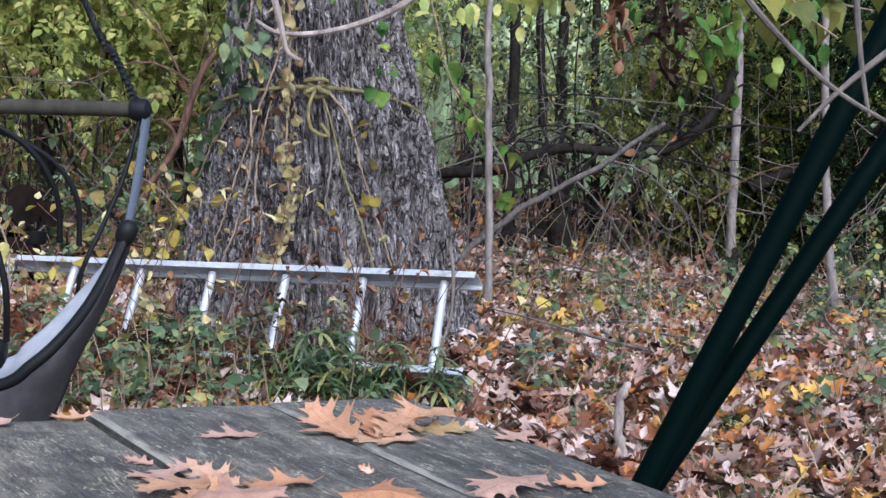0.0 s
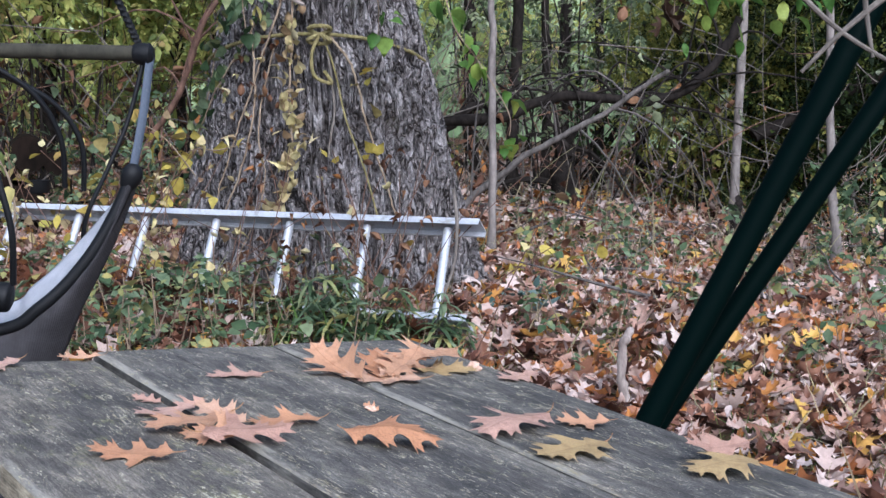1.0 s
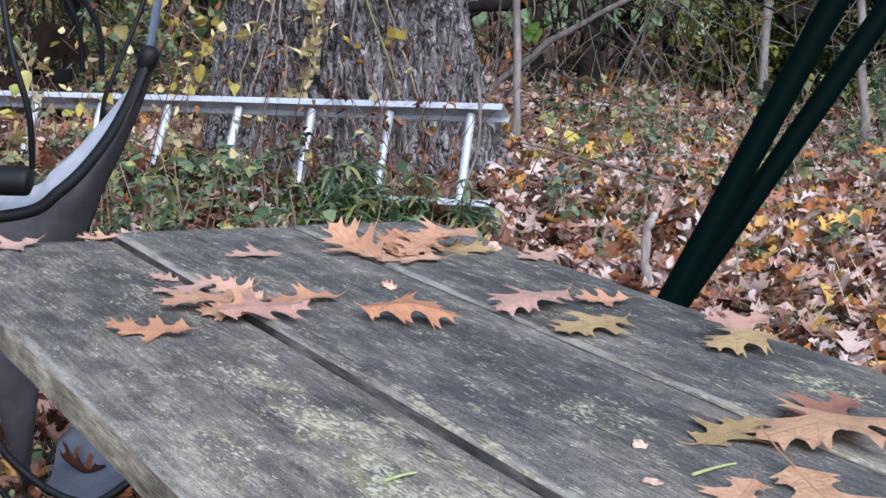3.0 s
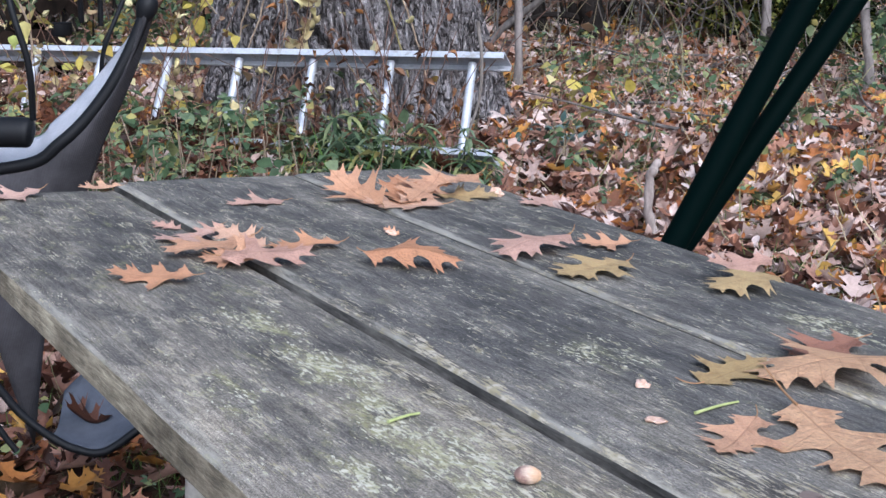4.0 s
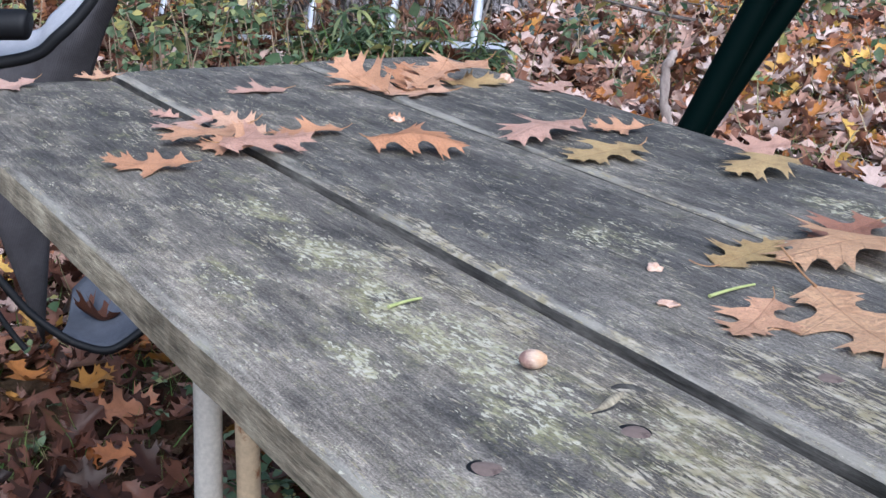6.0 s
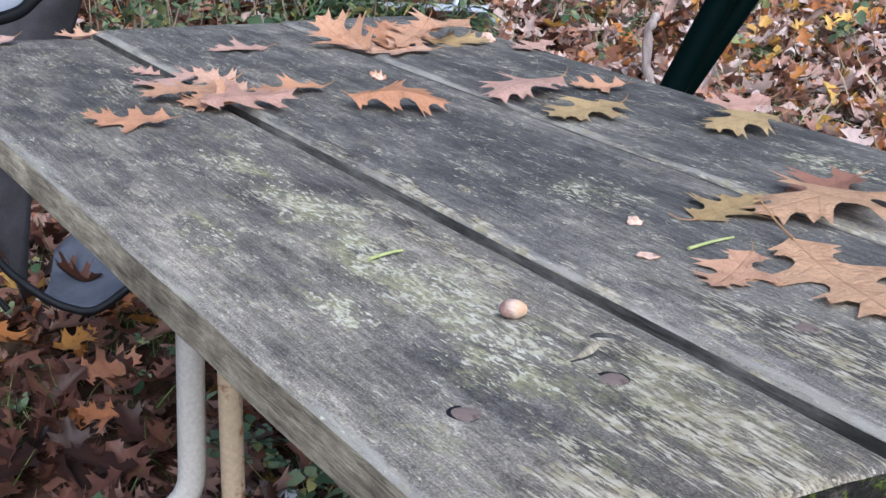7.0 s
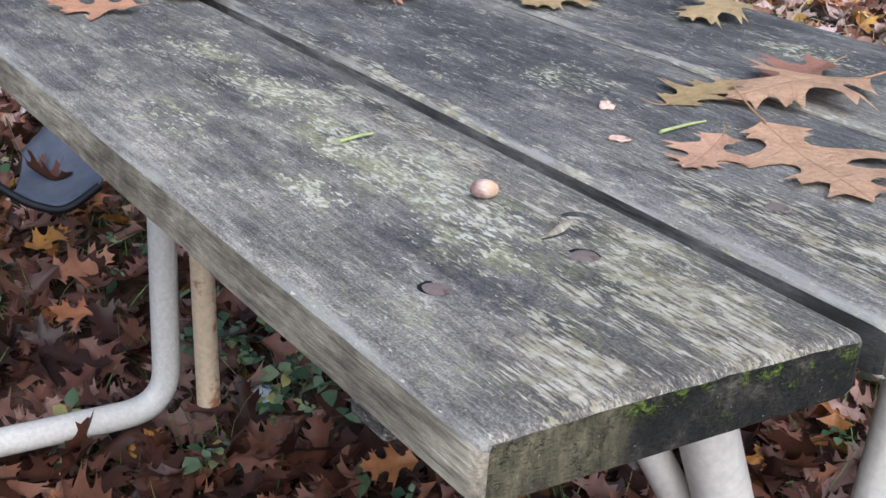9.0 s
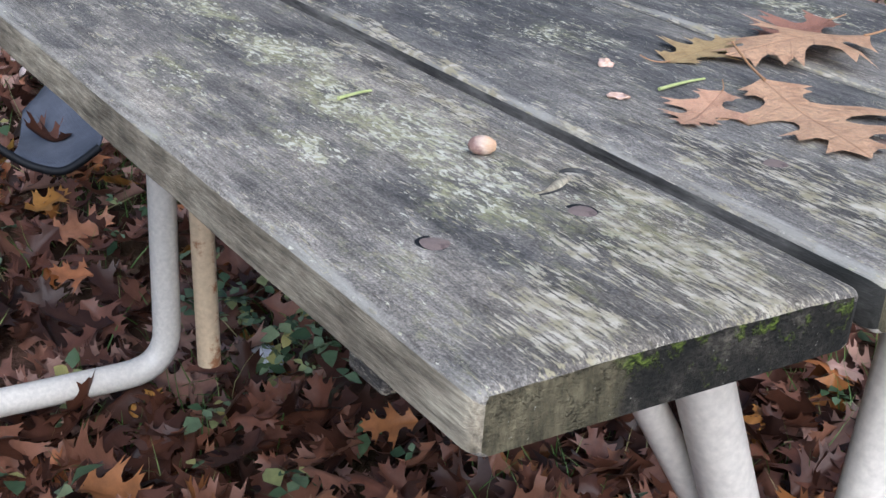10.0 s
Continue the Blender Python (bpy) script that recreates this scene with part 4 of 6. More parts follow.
M_STALK = n.done(n.ramp(n.noise(cc, 120, 3), (0.3, (0.26, 0.30, 0.10)), (0.7, (0.42, 0.45, 0.20))), 0.5)
build_acorn(0.174, 0.254, 0.0180, 70, "brown acorn without its cup on the plank")


def build_crumb(x, y, size, label, seed, cup=False):
    bm = bmesh.new()
    bmesh.ops.create_icosphere(bm, subdivisions=3, radius=size)
    for v in bm.verts:
        k = 1 + 0.9 * noise.noise(v.co * (1.3 / size) + Vector((seed, 0, 0)))
        v.co *= k
        v.co.z *= 0.6
        if cup and v.co.z > 0:
            v.co.z *= -0.3
        v.co.y *= 1.5 if cup else 1
    ob = part("acorn_piece", bm, M_FLESH)
    for p in ob.data.polygons:
        p.use_smooth = True
    ob.matrix_world = TABLE @ Matrix.Translation((x, y, size * 0.42)) @ pose(0, 0, 0, 0, 0, 60)
    tagged(ob, label, "acorn piece")


build_crumb(0.388, 0.392, 0.0052, "small pink crumb of a broken acorn", 1)
build_crumb(0.340, 0.318, 0.0055, "broken hollow piece of acorn shell", 4, True)
build_crumb(0.772, 1.195, 0.011, "pale broken bit of leaf stalk and shell", 13)
build_crumb(0.478, 0.985, 0.006, "pinkish broken bit of acorn", 9)


def build_stalk(a, b, label):
    a, b = Vector(a), Vector(b)
    pts = [a.lerp(b, t) + Vector((0.002 * math.sin(3 * t), 0.003 * math.sin(2.5 * t), 0.0022)) for t in np.linspace(0, 1, 8)]
    ob = part("leaf_stalk", Shape().tube([tuple(p) for p in pts], np.linspace(0.0015, 0.0010, 8), 8), M_STALK)
    ob.matrix_world = TABLE
    tagged(ob, label, "stalk")


build_stalk((0.143, 0.388, 0), (0.174, 0.394, 0), "short pale green stalk on a plank")
build_stalk((0.380, 0.318, 0), (0.434, 0.325, 0), "yellow-green stalk lying on a plank")


# ---- leaning ladder ----
def build_ladder():
    ladder = thing("ladder", "long aluminium ladder lying on its side against the oak", "ladder")
    along = Vector((1, -0.40, -0.009)).normalized()
    low0, up0 = Vector((-0.066, 4.752, 0.406)), Vector((-0.021, 4.982, 0.710))
    across = (up0 - low0)
    across = (across - along * across.dot(along)).normalized()
    normal = along.cross(across)
    if normal.y > 0:
        normal = -normal

    def rail(origin, inward):
        """A channel with lipped flanges, open towards the rungs."""
        w, t, d, lip = 0.046, 0.0035, 0.022, 0.008
        half = [(w, -t), (w, d), (w - lip, d), (w - lip, d - t), (w - t, d - t), (w - t, 0.0)]
        prof = half + [(-a, b) for a, b in reversed(half)]
        m = len(prof)
        v = [tuple(origin + along * x + normal * a + inward * b) for x in (-2.55, -1.0, 0.134) for a, b in prof]
        f = [(i * m + j, i * m + (j + 1) % m, (i + 1) * m + (j + 1) % m, (i + 1) * m + j) for i in range(2) for j in range(m)]
        me = Shape().add(v, f + [tuple(range(m)), tuple(2 * m + j for j in reversed(range(m)))]).mesh("rail", False)
        bm = bmesh.new()
        bm.from_mesh(me)
        bmesh.ops.recalc_face_normals(bm, faces=bm.faces)
        bm.to_mesh(me)
        bm.free()
        return me

    part("rail", rail(up0 + across * 0.02, -across), M_ALU, ladder, "scuffed aluminium channel rail")
    part("rail", rail(low0 - across * 0.02, across), M_ALU, ladder, "aluminium channel rail half sunk in leaves")
    for k in range(8):
        a, b = low0 - along * (0.333 * k), up0 - along * (0.333 * k)
        part("rung", Shape().tube([tuple(a), tuple(a.lerp(b, 0.5)), tuple(b)], 0.0165, 14), M_ALU, ladder)


build_ladder()


# ---- big oak trunk ----
OAK = (-0.605, 6.10)


def trunk_radius(z):
    return np.interp(z, [-0.2, 0.25, 0.42, 0.68, 1.13, 1.5, 1.9, 3.0, 6.0], [0.86, 0.76, 0.68, 0.605, 0.52, 0.445, 0.37, 0.33, 0.26])


def build_oak():
    oak = thing("oak_tree", "broad old oak with furrowed grey bark and flared base", "tree", m=Matrix.Translation((OAK[0], OAK[1], 0)))
    na, nz = 420, 460
    ang = np.linspace(0, 2 * np.pi, na, endpoint=False)
    zs = np.concatenate([np.linspace(0.05, 2.2, 380), np.linspace(2.2, 6.0, 80)[1:]])
    A, Z = np.meshgrid(ang, zs)
    R = trunk_radius(Z)
    root = np.clip((0.9 - Z) / 0.7, 0, 1)
    R = R + 0.07 * root * (np.sin(5 * A + 0.7) * 0.6 + np.sin(3 * A + 2.0) * 0.4) + 0.035 * np.sin(2 * A + 1 + Z)
    lean = 0.012 * np.sin(Z * 2)
    cx, cy = np.cos(A), np.sin(A)
    warp = 0.35 * fbm(cx * 2.5, cy * 2.5, Z * 3.2, 3)
    a1 = fbm((cx + warp * 0.15) * 11, (cy + warp * 0.15) * 11, Z * 3.0 + warp * 2, 3)
    a2 = fbm((cx + warp * 0.1) * 21 + 9, (cy + warp * 0.1) * 21, Z * 5.0, 2)
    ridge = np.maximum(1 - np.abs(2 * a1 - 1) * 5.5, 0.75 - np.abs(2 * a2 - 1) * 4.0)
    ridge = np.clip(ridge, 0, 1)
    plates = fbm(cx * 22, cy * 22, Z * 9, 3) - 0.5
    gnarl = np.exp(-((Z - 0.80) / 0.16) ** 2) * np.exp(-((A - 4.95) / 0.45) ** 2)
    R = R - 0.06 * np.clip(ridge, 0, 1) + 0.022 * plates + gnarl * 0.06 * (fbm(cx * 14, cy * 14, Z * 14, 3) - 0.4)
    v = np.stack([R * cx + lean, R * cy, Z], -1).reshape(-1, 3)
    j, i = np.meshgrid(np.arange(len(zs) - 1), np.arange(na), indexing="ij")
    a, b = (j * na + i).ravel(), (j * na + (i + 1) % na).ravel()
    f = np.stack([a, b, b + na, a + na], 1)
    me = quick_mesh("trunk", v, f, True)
    # crack depth, which the bark colour turns into painted shade
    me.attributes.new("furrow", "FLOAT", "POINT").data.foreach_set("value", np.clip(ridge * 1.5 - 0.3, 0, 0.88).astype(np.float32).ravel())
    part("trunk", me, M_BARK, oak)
    r = np.random.default_rng(5)
    for k in range(5):
        a0 = k * 1.26 + 0.4
        z0 = 4.2 + 0.38 * k
        pts, rad = [], []
        for t in np.linspace(0, 1, 12):
            pts.append((0.2 * math.cos(a0) + 2.6 * t * math.cos(a0 + 0.5 * t), 0.2 * math.sin(a0) + 2.6 * t * math.sin(a0 + 0.5 * t), z0 + 1.7 * t + 0.1 * math.sin(6 * t)))
            rad.append(0.13 * (1 - t) + 0.015)
        part("limb", Shape().tube(pts, rad, 12), M_BARK, oak)
    n = 1000
    c = r.normal(0, 1, (n, 3)) * (1.6, 1.6, 0.7) + (0, 0, 6.2)
    v, f = scatter([oak_leaf(FEW, 70 + k) for k in range(3)], c, r.uniform(0, 6.28, n), r.normal(0, 0.7, n), r.normal(0, 0.7, n), r.uniform(0.10, 0.16, n))
    part("crown", quick_mesh("crown", v, f), M_SHRUB, oak)
    return oak


build_oak()


def on_trunk(a, z, out=0.02):
    """A point near the bark at the angle a (degrees from straight at the viewer, to the right) and the height z."""
    t = radians(-90 + a)
    rr = float(trunk_radius(z)) + out
    return (OAK[0] + rr * math.cos(t), OAK[1] + rr * math.sin(t), z)


def twisted(points, radius, strands=3, turns=40):
    """A laid rope of strands round a path."""
    p = np.asarray(points, float)
    m = len(p)
    d = np.gradient(p, axis=0)
    d /= np.linalg.norm(d, axis=1)[:, None] + 1e-9
    up = np.array([0.1, 0.2, 1.0])
    a = np.cross(d, up)
    a /= np.linalg.norm(a, axis=1)[:, None] + 1e-9
    b = np.cross(d, a)
    s = Shape()
    for k in range(strands):
        ph = 2 * np.pi * (turns * np.linspace(0, 1, m) + k / strands)
        s.tube(p + radius * 0.5 * (np.cos(ph)[:, None] * a + np.sin(ph)[:, None] * b), radius * 0.56, 6)
    return s


def build_rope():
    rope = thing("rope", "mossy tan rope tied round the trunk with a knot", "rope")
    ring = [on_trunk(a, 1.475 - 0.13 * (1 - math.cos(radians(a))), 0.022) for a in range(-180, 181, 5)]
    part("loop", twisted(smooth_path(ring, 700), 0.0085, 3, 120), M_ROPE, rope)
    k0 = on_trunk(6, 1.47, 0.045)
    knot = [(k0[0] + 0.045 * math.sin(t * 2), k0[1] - 0.02 * math.cos(3 * t), k0[2] + 0.035 * math.cos(t)) for t in np.linspace(0, 6.28, 60)]
    part("knot", twisted(knot, 0.010, 3, 12), M_ROPE, rope)
    dang = [k0, (k0[0] - 0.03, k0[1] - 0.02, k0[2] - 0.08), (k0[0] - 0.02, k0[1] - 0.02, k0[2] - 0.17), (k0[0] + 0.05, k0[1] - 0.02, k0[2] - 0.2), (k0[0] + 0.02, k0[1] - 0.02, k0[2] - 0.15)]
    part("tail", twisted(smooth_path(dang, 80), 0.008, 3, 10), M_ROPE, rope)
    fall = [on_trunk(8, 1.46, 0.03), on_trunk(13, 1.32, 0.03), on_trunk(17, 1.12, 0.03), on_trunk(24, 0.9, 0.03), on_trunk(29, 0.62, 0.03)]
    part("tail", twisted(smooth_path(fall, 200), 0.0045, 3, 40), M_ROPE, rope)


build_rope()


def leaves_along(path, step, size, spread, seed):
    r = np.random.default_rng(seed)
    p = np.asarray(path)
    seg = np.linalg.norm(np.diff(p, axis=0), axis=1).sum()
    n = max(3, int(seg / step))
    idx = r.uniform(0, len(p) - 1, n)
    i = idx.astype(int)
    pos = p[i] + (p[np.minimum(i + 1, len(p) - 1)] - p[i]) * (idx - i)[:, None] + r.normal(0, spread, (n, 3)) * (1, 0.5, 1)
    return pos, size * r.uniform(0.6, 1.25, n)


def build_vine(label, ctrl, radius, templates, material, step, size, spread, seed, stem=None, tilt=-0.9):
    vine = thing("vine", label, "vine", "climbing vines on the trunk")
    p = smooth_path(ctrl, 30 + 10 * len(ctrl))
    r = np.random.default_rng(seed)
    p = p + np.cumsum(r.normal(0, 0.0025, p.shape), axis=0) * 0.6
    part("stem", Shape().tube(p, np.linspace(radius, radius * 0.6, len(p)), 6), stem or M_VINE, vine)
    pos, size = leaves_along(p, step, size, spread, seed)
    pos[:, 1] -= 0.02
    n = len(pos)
    v, f = scatter(templates, pos, r.normal(np.pi, 0.8, n), r.normal(-tilt, 0.4, n), r.normal(0, 0.5, n), size)
    part("leaves", quick_mesh("leaves", v, f, True), material, vine)


T = on_trunk
build_vine("withered yellow vine hanging down the bark", [T(-14, 2.1, 0.06), T(-8, 1.8, 0.05), T(-7, 1.5, 0.06), T(-8, 1.25, 0.05), T(-6, 1.0, 0.05), T(-10, 0.75, 0.06)], 0.006, CURLED + HEARTS, M_DRY, 0.013, 0.058, 0.03, 1)
build_vine("second withered vine beside the first", [T(-10, 2.0, 0.05), T(-12, 1.6, 0.05), T(-22, 1.3, 0.05), T(-30, 1.05, 0.05), T(-34, 0.8, 0.08)], 0.005, CURLED + OVALS, M_DRY, 0.06, 0.05, 0.04, 2)
build_vine("leafy yellow creeper at the trunk's foot", [T(-68, 0.75, 0.10), T(-58, 0.92, 0.12), T(-46, 1.0, 0.12), T(-34, 1.0, 0.10), T(-24, 1.02, 0.08)], 0.004, HEARTS, M_YELLOW, 0.05, 0.075, 0.05, 3)
build_vine("green ivy climbing the trunk's edge", [T(-62, 1.05, 0.03), T(-60, 1.3, 0.03), T(-56, 1.6, 0.03), T(-40, 1.95, 0.03)], 0.004, OVALS + HEARTS, M_WEED, 0.012, 0.06, 0.035, 4)
build_vine("mossy thin vine across the bark", [T(-70, 0.95, 0.03), T(-55, 1.15, 0.03), T(-38, 1.4, 0.04), T(-20, 1.6, 0.04)], 0.004, OVALS, M_WEED, 0.022, 0.05, 0.03, 5)
build_vine("bare dry vine with few yellow leaves", [T(8, 1.5, 0.03), T(20, 1.35, 0.03), T(26, 1.15, 0.03), T(32, 0.9, 0.03), T(36, 0.6, 0.04)], 0.006, HEARTS, M_YELLOW, 0.10, 0.06, 0.03, 6)
build_vine("bare grey vine on the bark", [T(10, 1.4, 0.02), T(14, 1.2, 0.02), T(12, 1.0, 0.02), T(16, 0.95, 0.02)], 0.006, HEARTS, M_YELLOW, 0.2, 0.05, 0.02, 7, M_TWIG)
build_vine("brown bare vine stems on the bark", [T(-30, 1.5, 0.03), T(-24, 1.2, 0.04), T(-28, 0.9, 0.05), T(-36, 0.5, 0.10)], 0.005, CURLED, M_RAGGED, 0.06, 0.045, 0.05, 8)
build_vine("dark bare vine stem on the bark", [T(-16, 1.45, 0.03), T(-20, 1.1, 0.04), T(-16, 0.8, 0.05), T(-26, 0.4, 0.10)], 0.004, CURLED, M_RAGGED, 0.07, 0.045, 0.05, 9)


def build_hanging(label, ctrl, radius, templates, material, step, size, spread, seed, stem=None, tilt=-1.2):
    v = thing("hanging_branch", label, "branch")
    r = np.random.default_rng(seed)
    p = smooth_path(ctrl, 30 + 8 * len(ctrl))
    part("stem", Shape().tube(p, np.linspace(radius, radius * 0.5, len(p)), 6), stem or M_VINE, v)
    pos, size = leaves_along(p, step, size, spread, seed)
    n = len(pos)
    vv, f = scatter(templates, pos, r.uniform(0, 6.28, n), r.normal(tilt, 0.5, n), r.normal(0, 0.5, n), size)
    part("leaves", quick_mesh("leaves", vv, f, True), material, v)


build_hanging("bright green heart-leaved vine hanging beside the oak", [(-0.25, 5.5, 2.6), (-0.16, 5.45, 2.1), (-0.06, 5.4, 1.75), (0.0, 5.4, 1.5), (0.1, 5.4, 1.35), (0.22, 5.4, 1.15), (0.225, 5.4, 1.05)], 0.004, HEARTS, M_IVY, 0.05, 0.085, 0.045, 21)
build_hanging("thin yellow-green vine in front of the bark", [(-0.55, 5.4, 2.6), (-0.36, 5.4, 1.9), (-0.30, 5.4, 1.6), (-0.3, 5.42, 1.45)], 0.003, HEARTS, M_IVY, 0.05, 0.07, 0.04, 22)
build_hanging("yellow-green spray of leaves overhead", [(0.9, 6.2, 2.7), (0.9, 6.2, 2.1), (1.0, 6.2, 1.85), (1.15, 6.2, 1.75), (1.3, 6.2, 1.8)], 0.004, OVALS, M_IVY, 0.02, 0.10, 0.08, 23)
build_hanging("brown withered leaf cluster hanging on a twig", [(0.92, 6.0, 2.6), (0.95, 6.0, 1.95), (0.98, 6.0, 1.72), (0.97, 6.0, 1.5)], 0.004, [oak_leaf(FEW, 60 + k, 0.9, 0.9, 0.15) for k in range(3)], leaf_mat("brown_withered", [(0.0, (0.022, 0.013, 0.009)), (1.0, (0.06, 0.034, 0.022))]), 0.06, 0.15, 0.03, 24, None, -1.5)
build_hanging("dark withered leaf strip hanging on a twig", [(0.72, 6.0, 2.6), (0.73, 6.0, 1.95), (0.74, 6.0, 1.65)], 0.004, CURLED, M_RAGGED, 0.02, 0.08, 0.03, 25)
build_hanging("green leafy branch end overhead", [(1.9, 6.4, 2.8), (1.75, 6.3, 2.1), (1.6, 6.2, 1.85), (1.45, 6.2, 1.75)], 0.004, OVALS, M_IVY, 0.016, 0.10, 0.10, 26)
build_hanging("leafy twig low over the clearing", [(0.75, 3.2, 2.4), (0.8, 3.2, 1.75), (0.87, 3.2, 1.55), (1.0, 3.2, 1.5)], 0.004, HEARTS, M_OLIVE, 0.045, 0.07, 0.05, 27)
build_hanging("olive leaves on a twig close to the green tubes", [(0.40, 1.96, 1.52), (0.45, 1.94, 1.42), (0.50, 1.92, 1.35), (0.545, 1.90, 1.31)], 0.003, HEARTS, M_OLIVE, 0.02, 0.06, 0.03, 33)
build_hanging("olive leaves on twigs before the trunk", [(-0.5, 4.6, 2.5), (-0.1, 4.6, 1.85), (0.1, 4.6, 1.73), (0.3, 4.6, 1.72)], 0.003, OVALS, M_SHRUB, 0.02, 0.08, 0.05, 28)


def build_bare_twig(label, ctrls, radius, material):
    t = thing("bare_twig", label, "twig")
    for c in ctrls:
        p = smooth_path(c, 24)
        part("stem", Shape().tube(p, np.linspace(radius, radius * 0.45, len(p)), 7), material, t)


build_hanging("pale green ivy hanging from the trunk's edge", [(-0.80, 5.62, 2.0), (-0.83, 5.62, 1.76), (-0.87, 5.62, 1.64), (-0.86, 5.62, 1.5)], 0.004, HEARTS + OVALS, M_WEED, 0.012, 0.075, 0.05, 31)
build_hanging("yellow leaves of a creeper by the trunk's foot", [(-1.02, 5.3, 0.9), (-1.14, 5.3, 1.05), (-1.25, 5.3, 1.1), (-1.37, 5.3, 1.02)], 0.003, HEARTS, M_YELLOW, 0.03, 0.065, 0.05, 32)
build_bare_twig("pale grey bare twig hanging above the clearing", [[(0.05, 3.0, 1.62), (-0.09, 3.0, 1.5), (-0.24, 3.0, 1.44), (-0.37, 3.0, 1.43), (-0.43, 3.0, 1.46)], [(-0.40, 3.0, 1.56), (-0.37, 3.0, 1.43), (-0.36, 3.0, 1.39), (-0.33, 3.0, 1.37)]], 0.009, M_STICK)
build_bare_twig("pale forked twig near the green tubes", [[(0.36, 1.9, 1.45), (0.43, 1.9, 1.35), (0.54, 1.9, 1.24), (0.66, 1.9, 1.17)], [(0.68, 1.9, 1.34), (0.60, 1.9, 1.28), (0.54, 1.9, 1.23), (0.49, 1.9, 1.18)], [(0.56, 1.9, 1.5), (0.575, 1.9, 1.3), (0.59, 1.9, 1.2)]], 0.006, M_TWIG)


build_bare_twig("thin grey vine trailing over the ladder's end", [[(0.0, 4.72, 0.875), (0.012, 4.70, 0.755), (0.002, 4.67, 0.615), (-0.048, 4.62, 0.46), (-0.076, 4.60, 0.26)]], 0.0075, M_TWIG)
build_hanging("yellow-green leaves on a twig beside the chair", [(-1.05, 2.62, 1.15), (-0.90, 2.6, 1.06), (-0.85, 2.58, 0.96), (-0.86, 2.55, 0.84)], 0.003, HEARTS, M_SHRUB, 0.05, 0.045, 0.02, 29)


# ---- green tube stand and hanging chair ----
STAND_A = (Vector((0.034, 2.2, 0.05)), Vector((1.094, 2.2, 2.1)))
STAND_B = (Vector((-0.016, 2.25, 0.06)), Vector((1.174, 2.25, 1.83)))


def build_stand():
    st = thing("swing_stand", "dark green steel tube stand of a garden swing", "stand")
    foot, top = STAND_A
    part("tube", Shape().tube([tuple(foot.lerp(top, t)) for t in np.linspace(0, 1, 12)], 0.0225, 16), M_GREEN, st)
    f2, t2 = STAND_B
    part("tube", Shape().tube([tuple(f2.lerp(t2, t)) for t in np.linspace(0, 1, 12)], 0.0195, 16), M_GREEN, st)
    part("tube", Shape().tube([tuple(top), (0.3, 2.4, 2.2), (-0.9, 2.5, 2.2), (-1.6, 2.45, 2.2)], 0.0265, 16), M_GREEN, st)
    part("tube", Shape().tube([(-1.6, 2.45, 2.2), (-2.5, 2.2, 0.08)], 0.0265, 16), M_GREEN, st)
    part("tube", Shape().tube([(-1.6, 2.45, 2.2), (-2.3, 3.4, 0.15)], 0.0265, 16), M_GREEN, st)


build_stand()


def ruled(a, b, n=26, m=10, bulge=(0, 0, 0)):
    p, q = smooth_path(a, n), smooth_path(b, n)
    v, f = [], []
    for i in range(n):
        for j in range(m):
            t = j / (m - 1)
            v.append(p[i] * (1 - t) + q[i] * t + np.array(bulge) * math.sin(math.pi * t))
    for i in range(n - 1):
        for j in range(m - 1):
            k = i * m + j
            f.append((k, k + 1, k + m + 1, k + m))
    return Shape().add(v, f)


